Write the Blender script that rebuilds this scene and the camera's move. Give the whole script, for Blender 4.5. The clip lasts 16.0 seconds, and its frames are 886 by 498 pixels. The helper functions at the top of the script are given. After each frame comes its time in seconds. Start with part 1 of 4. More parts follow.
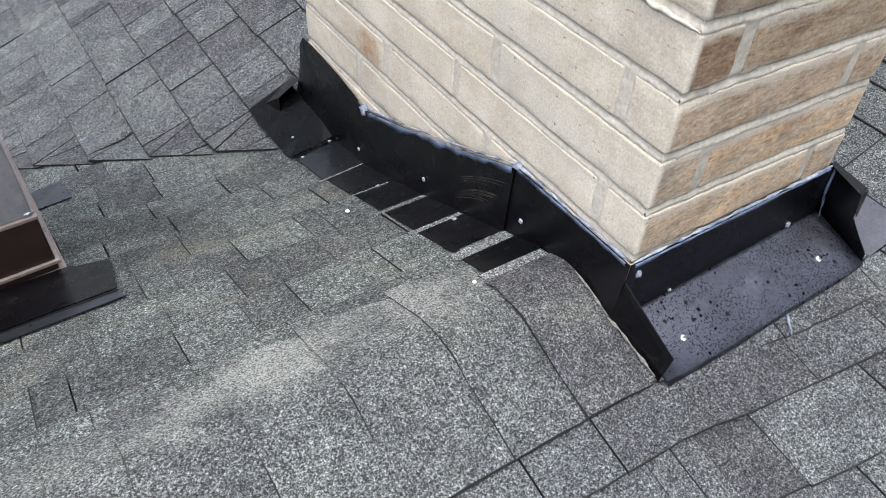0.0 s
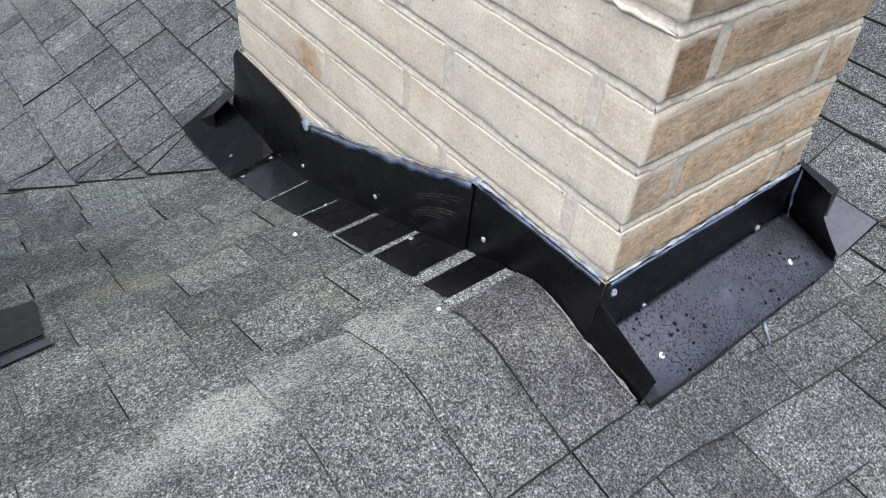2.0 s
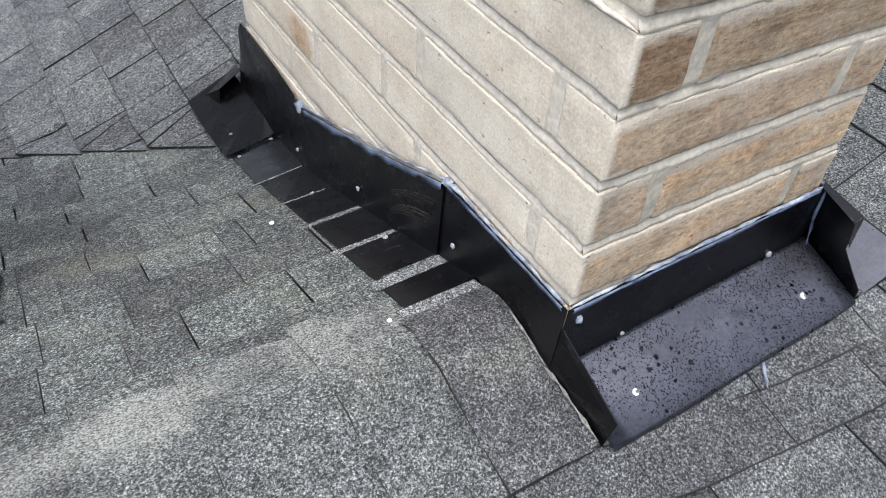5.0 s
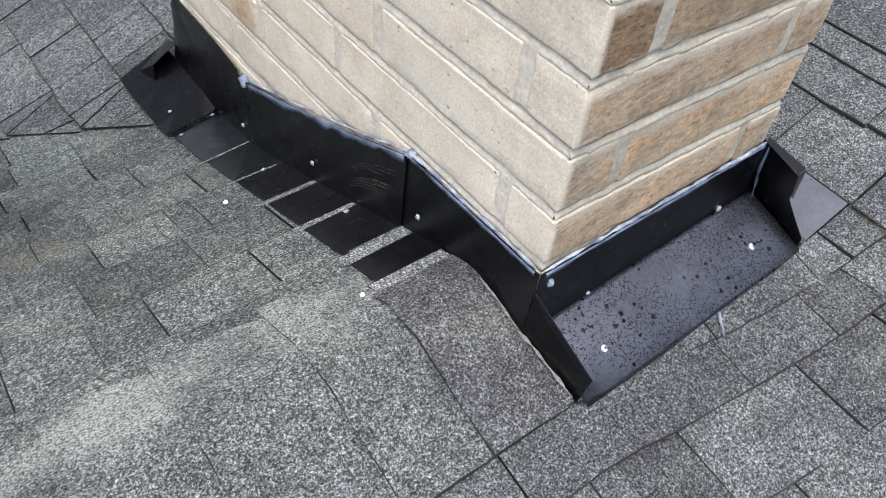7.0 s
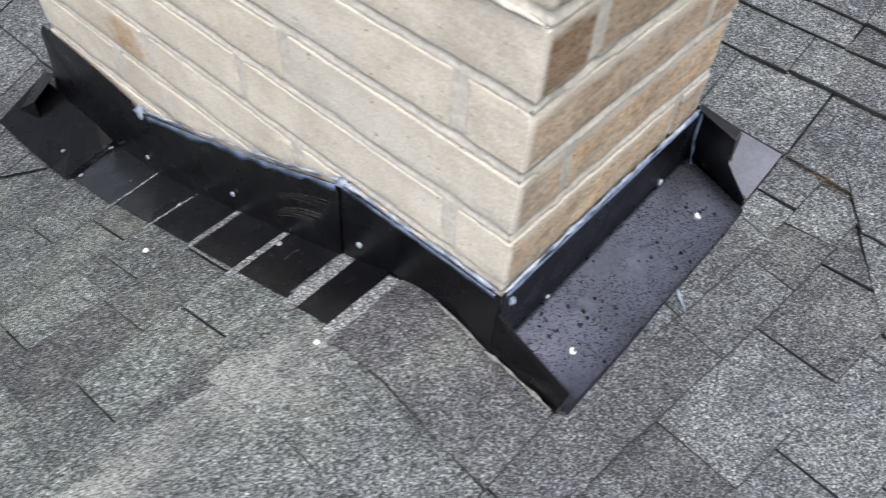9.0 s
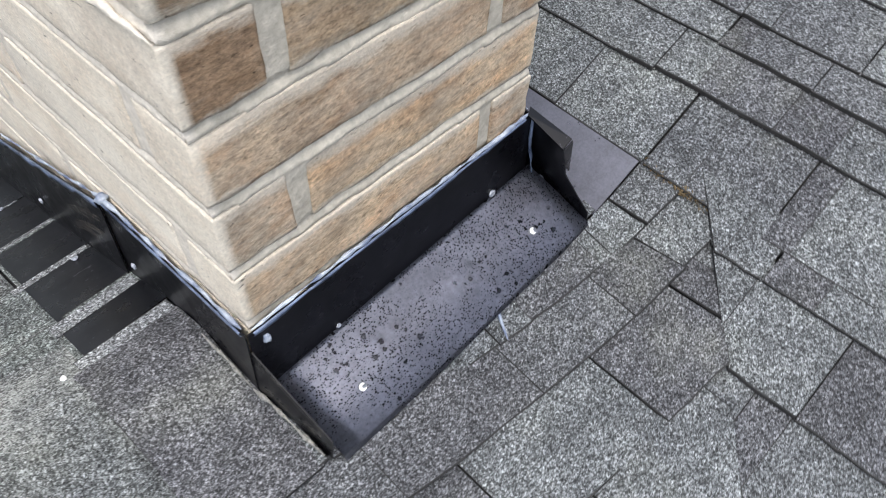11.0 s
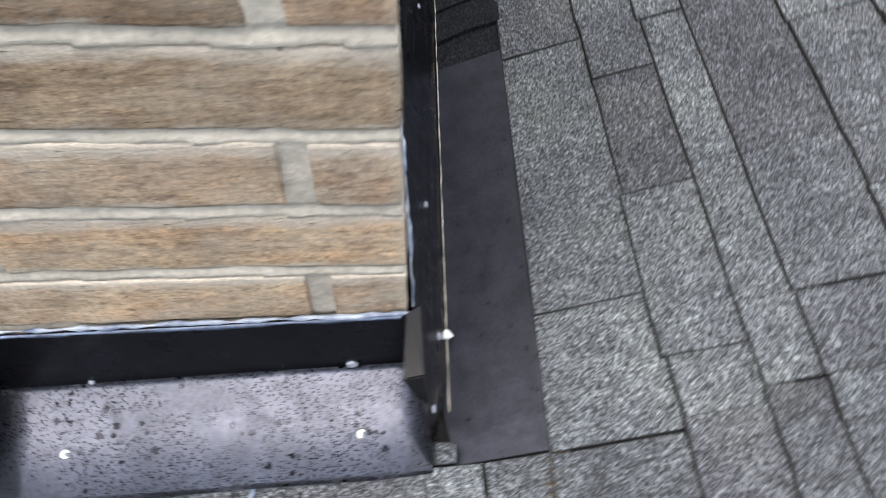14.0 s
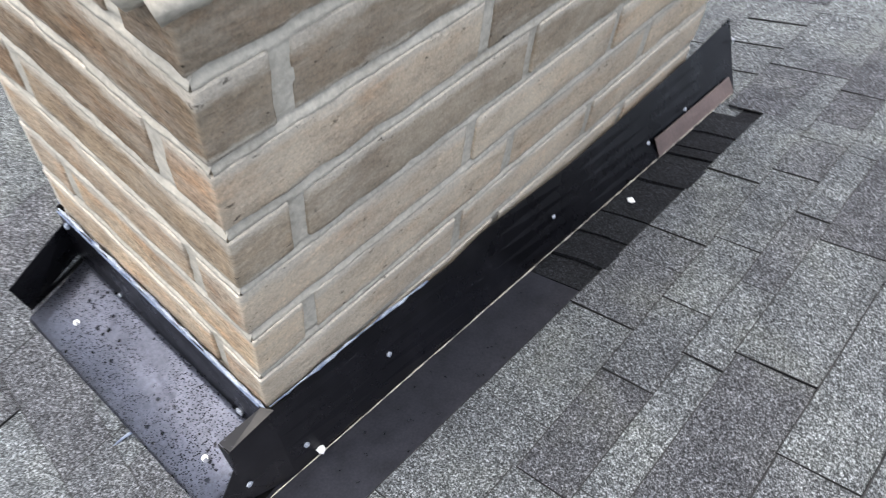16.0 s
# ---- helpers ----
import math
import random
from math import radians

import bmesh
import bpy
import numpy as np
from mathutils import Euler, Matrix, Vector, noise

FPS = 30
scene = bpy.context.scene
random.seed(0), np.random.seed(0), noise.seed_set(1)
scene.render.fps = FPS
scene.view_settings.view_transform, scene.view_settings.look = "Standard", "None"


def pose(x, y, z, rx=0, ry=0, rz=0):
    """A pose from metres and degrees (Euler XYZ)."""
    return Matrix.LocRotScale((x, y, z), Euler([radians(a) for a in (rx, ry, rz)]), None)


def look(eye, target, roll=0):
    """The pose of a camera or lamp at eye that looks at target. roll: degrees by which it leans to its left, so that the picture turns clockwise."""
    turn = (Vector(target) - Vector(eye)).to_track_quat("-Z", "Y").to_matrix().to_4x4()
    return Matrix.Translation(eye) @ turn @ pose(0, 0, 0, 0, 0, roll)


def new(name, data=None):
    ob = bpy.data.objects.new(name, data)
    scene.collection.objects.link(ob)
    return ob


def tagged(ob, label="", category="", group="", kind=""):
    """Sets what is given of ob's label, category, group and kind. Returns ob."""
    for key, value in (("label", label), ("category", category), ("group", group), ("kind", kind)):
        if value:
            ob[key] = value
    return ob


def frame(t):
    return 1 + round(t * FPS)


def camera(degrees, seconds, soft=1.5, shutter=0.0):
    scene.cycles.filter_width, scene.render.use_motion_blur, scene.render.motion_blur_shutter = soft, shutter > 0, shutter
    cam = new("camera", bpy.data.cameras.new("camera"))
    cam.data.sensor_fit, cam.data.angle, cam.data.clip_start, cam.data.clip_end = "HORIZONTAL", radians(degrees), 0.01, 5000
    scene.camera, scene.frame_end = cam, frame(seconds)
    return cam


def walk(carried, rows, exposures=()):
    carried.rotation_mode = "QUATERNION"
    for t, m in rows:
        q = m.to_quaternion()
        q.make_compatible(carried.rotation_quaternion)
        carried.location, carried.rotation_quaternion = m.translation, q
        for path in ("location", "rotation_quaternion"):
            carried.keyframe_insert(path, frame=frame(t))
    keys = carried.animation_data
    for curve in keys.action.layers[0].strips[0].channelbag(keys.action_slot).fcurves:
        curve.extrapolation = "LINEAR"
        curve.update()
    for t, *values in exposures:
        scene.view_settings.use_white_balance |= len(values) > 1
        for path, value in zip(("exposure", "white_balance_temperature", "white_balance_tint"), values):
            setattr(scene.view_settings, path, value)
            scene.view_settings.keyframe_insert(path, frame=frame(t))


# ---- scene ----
cam = camera(60.5, 16.0, soft=0.95, shutter=0.4)
PATH = [
    (0, (-0.629, -0.447, 0.72), (0.195, 0.714, -0.685), 3.4),
    (0.5, (-0.631, -0.448, 0.718), (0.219, 0.689, -0.691), 3.2),
    (1, (-0.621, -0.454, 0.714), (0.292, 0.623, -0.703), 4.1),
    (1.5, (-0.604, -0.421, 0.696), (0.321, 0.65, -0.718), 4.0),
    (2, (-0.597, -0.369, 0.687), (0.342, 0.71, -0.711), 4.3),
    (2.5, (-0.596, -0.359, 0.681), (0.346, 0.736, -0.702), 4.9),
    (3, (-0.591, -0.377, 0.678), (0.352, 0.696, -0.722), 5.0),
    (3.5, (-0.581, -0.393, 0.671), (0.368, 0.674, -0.729), 5.0),
    (3.7, (-0.576, -0.398, 0.669), (0.378, 0.67, -0.727), 5.2),
    (5.8, (-0.373, -0.361, 0.631), (0.282, 0.817, -0.847), 2.9),
    (6, (-0.373, -0.36, 0.63), (0.267, 0.812, -0.859), 3.0),
    (6.5, (-0.428, -0.344, 0.64), (0.278, 0.775, -0.86), 4.0),
    (7, (-0.472, -0.346, 0.656), (0.429, 0.638, -0.834), 6.5),
    (7.5, (-0.437, -0.303, 0.653), (0.47, 0.678, -0.836), 5.6),
    (8, (-0.445, -0.249, 0.651), (0.488, 0.663, -0.865), 6.0),
    (8.5, (-0.49, -0.211, 0.674), (0.474, 0.614, -0.872), 4.8),
    (9, (-0.425, -0.252, 0.673), (0.557, 0.527, -0.886), 4.2),
    (9.5, (-0.319, -0.33, 0.657), (0.618, 0.448, -0.929), 2.4),
    (10, (-0.283, -0.347, 0.658), (0.66, 0.399, -0.94), 1.9),
    (10.2, (-0.272, -0.358, 0.663), (0.699, 0.343, -0.94), 2.3),
    (12.3, (0.045, -0.415, 0.594), (0.681, 0.55, -1.038), 3.3),
    (12.5, (0.062, -0.427, 0.592), (0.646, 0.562, -1.046), 2.4),
    (13, (0.116, -0.404, 0.574), (0.575, 0.642, -1.068), 0.4),
    (13.5, (0.207, -0.377, 0.591), (0.538, 0.681, -1.073), -1.9),
    (14, (0.415, -0.361, 0.627), (0.547, 0.757, -1.025), 2.8),
    (14.5, (0.568, -0.321, 0.684), (0.452, 0.827, -0.95), 3.7),
    (15, (0.65, -0.237, 0.744), (0.28, 0.846, -0.897), 2.2),
    (15.5, (0.717, -0.202, 0.786), (0.212, 0.855, -0.836), 10.2),
    (16, (0.795, -0.198, 0.848), (0.094, 0.778, -0.751), 7.4),
]
walk(cam, [(t, look(eye, target, roll)) for t, eye, target, roll in PATH], [(0, 1.27), (13.6, 1.34), (15.2, 1.55), (16, 1.64)])

# ---- light ----
world = bpy.data.worlds.new("overcast_sky")
scene.world = world
world.use_nodes = True
wn, wl = world.node_tree.nodes, world.node_tree.links
sky = wn.new("ShaderNodeTexSky")
sky.sky_type = "NISHITA"
sky.sun_disc = False
sky.sun_elevation, sky.sun_rotation = radians(78), radians(236)
sky.dust_density = 4.0
soften = wn.new("ShaderNodeHueSaturation")
soften.inputs["Saturation"].default_value = 0.55
wl.new(sky.outputs["Color"], soften.inputs["Color"])
wl.new(soften.outputs["Color"], wn["Background"].inputs["Color"])
wn["Background"].inputs["Strength"].default_value = 0.15
sun = new("sun", bpy.data.lights.new("sun", "SUN"))
sun.data.energy, sun.data.angle, sun.data.color = 0.7, radians(70), (1.0, 0.98, 0.96)
sun.matrix_world = look((-0.9, -0.6, 5.0), (0, 0, 0))


# ---- materials ----
class Mat:
    """A short way to wire a procedural material."""

    def __init__(self, name, rough=0.8, metal=0.0, spec=0.5):
        self.m = bpy.data.materials.new(name)
        self.m.use_nodes = True
        self.t = self.m.node_tree
        self.b = self.t.nodes["Principled BSDF"]
        self.b.inputs["Roughness"].default_value = rough
        self.b.inputs["Metallic"].default_value = metal
        self.b.inputs["Specular IOR Level"].default_value = spec
        self.co = self.t.nodes.new("ShaderNodeTexCoord").outputs["Object"]

    def node(self, kind, **inputs):
        n = self.t.nodes.new(kind)
        for k, v in inputs.items():
            self.put(n.inputs[k.replace("_", " ")], v)
        return n

    def put(self, socket, v):
        if isinstance(v, bpy.types.NodeSocket):
            self.t.links.new(v, socket)
        else:
            socket.default_value = v

    def noise(self, scale, detail=3.0, rough=0.6, stretch=None):
        n = self.node("ShaderNodeTexNoise", Scale=scale, Detail=detail, Roughness=rough)
        self.put(n.inputs["Vector"], self.stretched(stretch))
        return n.outputs["Fac"]

    def stretched(self, stretch):
        if not stretch:
            return self.co
        n = self.node("ShaderNodeMapping", Vector=self.co, Scale=stretch)
        return n.outputs[0]

    def cells(self, scale, what="Color", feature="F1"):
        n = self.node("ShaderNodeTexVoronoi", Vector=self.co, Scale=scale)
        n.feature = feature
        return n.outputs[what]

    def ramp(self, fac, stops):
        n = self.node("ShaderNodeValToRGB", Fac=fac)
        e = n.color_ramp.elements
        while len(e) < len(stops):
            e.new(0.5)
        for el, (p, c) in zip(e, stops):
            el.position = p
            el.color = (*c, 1) if isinstance(c, tuple) else (c, c, c, 1)
        return n.outputs["Color"]

    def mix(self, fac, a, b, how="MIX"):
        n = self.t.nodes.new("ShaderNodeMix")
        n.data_type, n.blend_type = "RGBA", how
        self.put(n.inputs[0], fac)
        for i, v in ((6, a), (7, b)):
            self.put(n.inputs[i], (*v, 1) if isinstance(v, tuple) else v)
        return n.outputs[2]

    def math(self, how, a, b=0.0, c=None):
        n = self.t.nodes.new("ShaderNodeMath")
        n.operation = how
        self.put(n.inputs[0], a)
        self.put(n.inputs[1], b)
        if c is not None:
            self.put(n.inputs[2], c)
        return n.outputs[0]

    def xyz(self):
        return self.node("ShaderNodeSeparateXYZ", Vector=self.co).outputs

    def chance(self):
        return self.t.nodes.new("ShaderNodeObjectInfo").outputs["Random"]

    def island(self):
        return self.t.nodes.new("ShaderNodeNewGeometry").outputs["Random Per Island"]

    def done(self, colour, height=None, strength=0.3, distance=0.002, rough=None):
        self.put(self.b.inputs["Base Color"], (*colour, 1) if isinstance(colour, tuple) else colour)
        if height is not None:
            n = self.node("ShaderNodeBump", Height=height, Strength=strength, Distance=distance)
            self.put(self.b.inputs["Normal"], n.outputs[0])
        if rough is not None:
            self.put(self.b.inputs["Roughness"], rough)
        return self.m


def shingle_material(name, chance="object", tint=(1.0, 1.0, 1.0), worn=False, lichen=0.3, stain=None, grit=0.33):
    k = Mat(name, 0.92, spec=0.25)
    # crushed-stone granules: mixed dark and pale, in loose clusters
    c = k.cells(680)
    grain = k.node("ShaderNodeSeparateColor", Color=c).outputs[0]
    clot = k.noise(310, 3, 0.75)
    pick_grain = k.math("ADD", k.math("MULTIPLY", grain, 0.42), k.math("MULTIPLY_ADD", clot, 1.7, -0.55))
    stone = k.ramp(pick_grain, [(0.10, 0.016), (0.34, 0.046), (0.54, 0.115), (0.74, 0.26), (0.96, 0.48)])
    pick = k.chance() if chance == "object" else k.island()
    tone = k.ramp(pick, [(0.0, (0.67, 0.66, 0.68)), (0.2, (0.83, 0.82, 0.84)), (0.45, (0.98, 1.0, 1.0)), (1.0, (1.16, 1.19, 1.17))])
    col = k.mix(1.0, stone, tone, "MULTIPLY")
    blot = k.ramp(k.noise(9, 4), [(0.3, (0.74, 0.74, 0.76)), (0.55, (1.0, 1.0, 1.0)), (0.75, (1.2, 1.2, 1.15))])
    col = k.mix(1.0, col, blot, "MULTIPLY")
    col = k.mix(1.0, col, k.ramp(k.noise(150, 2), [(0.3, 1 - grit), (0.7, 1 + grit)]), "MULTIPLY")
    fine = k.ramp(k.noise(38, 4), [(0.3, 0.80), (0.7, 1.2)])
    col = k.mix(1.0, col, fine, "MULTIPLY")
    col = k.mix(1.0, col, tuple(a * b for a, b in zip(tint, (0.775, 0.815, 0.855))), "MULTIPLY")
    # greenish lichen in loose patches
    green = k.ramp(k.noise(5.5, 5), [(0.55, 0.0), (0.75, lichen)])
    col = k.mix(green, col, k.mix(1.0, (0.19, 0.20, 0.165), k.ramp(pick_grain, [(0.3, 0.35), (0.8, 1.7)]), "MULTIPLY"))
    if stain:
        # soot-dark run-off stain, streaky and ragged
        x, y, z = k.xyz()
        far = k.math("ADD", k.math("POWER", k.math("MULTIPLY", k.math("ADD", x, -stain[0]), 5.0), 2.0), k.math("POWER", k.math("MULTIPLY", k.math("ADD", y, -stain[1]), 4.2), 2.0))
        soot = k.ramp(k.math("ADD", far, k.math("MULTIPLY_ADD", k.noise(9, 5, 0.7), 3.2, -1.6)), [(0.1, 0.6), (0.9, 0.0)])
        col = k.mix(soot, col, k.mix(1.0, col, (0.42, 0.41, 0.42), "MULTIPLY"))
    if worn:
        x, y, z = k.xyz()
        # a pale chalky run of worn granules along the crest, ragged at its edges
        wob = k.math("ADD", k.math("MULTIPLY_ADD", k.noise(8, 5, 0.7), 0.30, -0.15), k.math("MULTIPLY_ADD", k.noise(45, 4, 0.8), 0.12, -0.06))
        d = k.math("ADD", k.math("ABSOLUTE", k.math("ADD", k.math("MULTIPLY_ADD", x, CHALK_LEAN, y), -CHALK_AT)), wob)
        band = k.ramp(d, [(0.0, 0.62), (0.025, 0.52), (0.05, 0.18), (0.08, 0.0)])
        band = k.mix(1.0, band, k.ramp(k.noise(5.5, 3), [(0.36, 0.25), (0.55, 0.9)]), "MULTIPLY")
        band = k.mix(1.0, band, k.ramp(k.math("ADD", x, 1.0), [(0.25, 0.15), (0.52, 1.0)]), "MULTIPLY")
        col = k.mix(k.mix(1.0, band, k.ramp(pick_grain, [(0.28, 0.12), (0.66, 1.0)]), "MULTIPLY"), col, (0.45, 0.47, 0.44))
    h = k.mix(0.5, grain, clot)
    return k.done(col, h, 0.8, 0.0018)


CHALK_AT, CHALK_LEAN = 0.165, 0.0
SHINGLE = shingle_material("shingle_granules")
SHINGLE_FAR = shingle_material("shingle_granules_joined", "island")
# far slope: more lichen, and a tint that paints in its brighter light
SHINGLE_LICHEN_LIT = shingle_material("shingle_lichened_lit_granules", tint=(1.10, 1.14, 1.08), lichen=0.6, stain=(-0.52, 0.80), grit=0.6)
SHINGLE_COARSE = shingle_material("shingle_coarse_granules", grit=0.6)
SHINGLE_CAP = shingle_material("shingle_ridge_granules", tint=(1.06, 1.06, 1.03), worn=True)
SHINGLE_PATCH = shingle_material("shingle_brown_granules", tint=(0.88, 0.84, 0.86), grit=0.2)
SHINGLE_PALE = shingle_material("shingle_pale_granules", tint=(1.75, 1.72, 1.72), lichen=0.0)
SHINGLE_WET = shingle_material("shingle_dark_wet", tint=(0.12, 0.12, 0.135), lichen=0.0)


def felt_material():
    k = Mat("roof_underlay", 0.95)
    return k.done(k.ramp(k.noise(40), [(0.3, 0.012), (0.7, 0.03)]), k.noise(300), 0.4)


FELT = felt_material()
ASPHALT = FELT


def brick_material(name="pale_rough_brick", shade=1.0, clay_most=0.5):
    k = Mat(name, 0.9, spec=0.25)
    pick = k.chance()
    base = k.ramp(pick, [(0.0, (0.36, 0.25, 0.175)), (0.2, (0.52, 0.38, 0.26)), (0.45, (0.46, 0.375, 0.29)), (0.7, (0.56, 0.42, 0.285)), (1.0, (0.42, 0.335, 0.26))])
    streak = k.ramp(k.noise(22, 6, 0.75, (0.6, 0.6, 1.9)), [(0.32, (0.60, 0.55, 0.50)), (0.5, (1, 1, 1)), (0.70, (1.2, 1.18, 1.14))])
    # drag marks of the rug-faced texture
    drag = k.ramp(k.noise(58, 6, 0.8, (0.5, 0.5, 2.4)), [(0.34, 0.55), (0.46, 0.98), (0.66, 1.16)])
    col = k.mix(1.0, base, streak, "MULTIPLY")
    col = k.mix(0.85, col, k.mix(1.0, col, drag, "MULTIPLY"))
    # burnt orange clay showing in patches, and a crumbly grain
    clay = k.ramp(k.noise(13, 5, 0.7, (0.7, 0.7, 1.5)), [(0.48, 0.0), (0.66, clay_most)])
    col = k.mix(clay, col, k.mix(1.0, (0.62, 0.37, 0.21), drag, "MULTIPLY"))
    col = k.mix(1.0, col, k.ramp(k.noise(125, 5, 0.8, (0.7, 0.7, 1.4)), [(0.36, 0.55), (0.5, 1.0), (0.64, 1.26)]), "MULTIPLY")
    mottle = k.ramp(k.noise(10, 5, 0.7), [(0.36, (0.72, 0.70, 0.70)), (0.64, (1.16, 1.14, 1.10))])
    col = k.mix(1.0, col, mottle, "MULTIPLY")
    if shade < 1.0:
        col = k.mix(1.0, col, (shade, shade * 0.96, shade * 0.91), "MULTIPLY")
    # mortar film left by tooling, thickest on the end face (x near zero)
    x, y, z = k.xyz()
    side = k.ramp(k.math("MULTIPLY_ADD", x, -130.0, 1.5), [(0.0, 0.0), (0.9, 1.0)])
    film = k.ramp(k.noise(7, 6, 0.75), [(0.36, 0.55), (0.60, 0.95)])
    # part of the end face's brightness is light put into this pale film
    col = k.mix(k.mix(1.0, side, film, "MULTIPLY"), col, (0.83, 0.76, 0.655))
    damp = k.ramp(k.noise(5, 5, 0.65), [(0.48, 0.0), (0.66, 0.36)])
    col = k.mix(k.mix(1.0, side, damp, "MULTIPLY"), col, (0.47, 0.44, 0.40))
    # uphill face: its greyish film, lifted in colour for the light there
    uphill = k.ramp(k.math("MULTIPLY_ADD", x, 60.0, -24.9), [(0.0, 0.0), (0.6, 1.0)])
    grey = k.ramp(k.noise(8, 5, 0.7), [(0.3, 0.15), (0.7, 0.78)])
    col = k.mix(k.mix(1.0, uphill, grey, "MULTIPLY"), col, (0.70 * shade, 0.595 * shade, 0.460 * shade))
    thin = k.ramp(k.noise(11, 6, 0.75, (0.7, 0.7, 2.2)), [(0.46, 0.0), (0.70, 0.45)])
    col = k.mix(thin, col, (0.62, 0.54, 0.44))
    # rust run near the far end
    r = k.math("ADD", k.math("POWER", k.math("MULTIPLY", k.math("ADD", y, -0.73), 13), 2.0), k.math("POWER", k.math("MULTIPLY", k.math("ADD", z, 0.05), 12), 2.0))
    rust = k.ramp(k.math("ADD", r, k.math("MULTIPLY", k.noise(60, 4), 1.0)), [(0.4, 0.75), (1.0, 0.0)])
    col = k.mix(k.mix(1.0, rust, side, "MULTIPLY"), col, (0.38, 0.20, 0.075))
    col = k.mix(1.0, col, (0.985, 1.0, 0.985), "MULTIPLY")
    pits = k.ramp(k.noise(62, 4, 0.75, (0.7, 0.7, 1.6)), [(0.30, 0.3), (0.37, 1.0)])
    # mortar smeared over the brick's upper and lower edges
    bed = k.math("FRACT", k.math("MULTIPLY", k.math("ADD", k.math("MULTIPLY_ADD", x, 0.021 / 0.425, z), -0.00725), 1 / 0.085))
    rag = k.math("MULTIPLY_ADD", k.noise(26, 5, 0.75, (0.6, 0.6, 1.4)), 0.5, -0.25)
    lip = k.mix(1.0, k.ramp(k.math("ADD", bed, rag), [(0.64, 0.0), (0.78, 0.8)]), k.ramp(k.math("ADD", bed, rag), [(0.0, 0.65), (0.07, 0.0)]), "LIGHTEN")
    col = k.mix(lip, col, (0.57, 0.52, 0.435))
    col = k.mix(1.0, col, pits, "MULTIPLY")
    col = k.mix(1.0, col, k.ramp(k.noise(300, 3), [(0.32, 0.85), (0.68, 1.13)]), "MULTIPLY")
    h = k.mix(0.4, k.noise(58, 6, 0.8, (0.5, 0.5, 2.4)), k.mix(0.25, k.noise(34, 6, 0.75, (0.8, 0.8, 1.5)), k.noise(260, 3)))
    h = k.mix(k.ramp(pits, [(0.3, 0.8), (0.9, 0.0)]), h, (0.0, 0.0, 0.0))
    return k.done(col, h, k.math("MULTIPLY_ADD", side, -0.45, 0.9), 0.006)


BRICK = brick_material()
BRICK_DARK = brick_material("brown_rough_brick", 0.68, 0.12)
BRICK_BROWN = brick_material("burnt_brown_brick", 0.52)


def plain(name, a, b, scale, rough=0.8, metal=0.0, bump=0.3, spec=0.5, dist=0.002, turn=0.2):
    k = Mat(name, rough, metal, spec)
    big = k.noise(scale, 4)
    col = k.ramp(big, [(0.5 - turn, a), (0.5 + turn, b)])
    col = k.mix(1.0, col, k.ramp(k.noise(scale * 9, 3), [(0.3, 0.86), (0.7, 1.12)]), "MULTIPLY")
    return k.done(col, k.noise(scale * 6, 4), bump, dist, k.ramp(k.noise(scale * 2, 4), [(0.3, max(0.0, rough - 0.1)), (0.7, min(1.0, rough + 0.1))]))


def mortar_material():
    k = Mat("lime_mortar", 0.95, spec=0.2)
    col = k.ramp(k.noise(16, 4), [(0.3, (0.40, 0.368, 0.305)), (0.7, (0.55, 0.51, 0.43))])
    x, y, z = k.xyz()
    # paler on the end face, sharing the light put into its brick film
    end_face_tint = k.ramp(k.math("MULTIPLY_ADD", x, -130.0, 1.5), [(0.0, 0.0), (0.9, 0.8)])
    col = k.mix(end_face_tint, col, (0.68, 0.63, 0.55))
    col = k.mix(1.0, col, k.ramp(k.noise(140, 4), [(0.3, 0.8), (0.7, 1.15)]), "MULTIPLY")
    return k.done(col, k.noise(70, 5, 0.7), 0.7, 0.004)


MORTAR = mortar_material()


def black_metal(name, haze=0.12):
    k = Mat(name, 0.3, 0.0, 0.26)
    col = k.ramp(k.noise(7, 4), [(0.3, (0.0018, 0.0018, 0.0026)), (0.7, (0.0045, 0.0045, 0.006))])
    dust = k.ramp(k.noise(130, 4, 0.7), [(0.64, 0.0), (0.68, haze)])
    col = k.mix(dust, col, (0.06, 0.06, 0.07))
    grime = k.ramp(k.noise(11, 5, 0.7), [(0.52, 0.0), (0.74, 0.35)])
    col = k.mix(grime, col, (0.022, 0.021, 0.025))
    scuff = k.ramp(k.noise(1.0, 3, 0.6, (40, 7, 330)), [(0.66, 0.0), (0.72, 0.5)])
    scuff = k.mix(1.0, scuff, k.ramp(k.noise(6, 2), [(0.52, 0.0), (0.62, 1.0)]), "MULTIPLY")
    col = k.mix(scuff, col, (0.14, 0.14, 0.15))
    h = k.noise(5, 2)
    return k.done(col, h, 0.15, 0.006, k.ramp(k.noise(20, 4), [(0.3, 0.2), (0.7, 0.42)]))


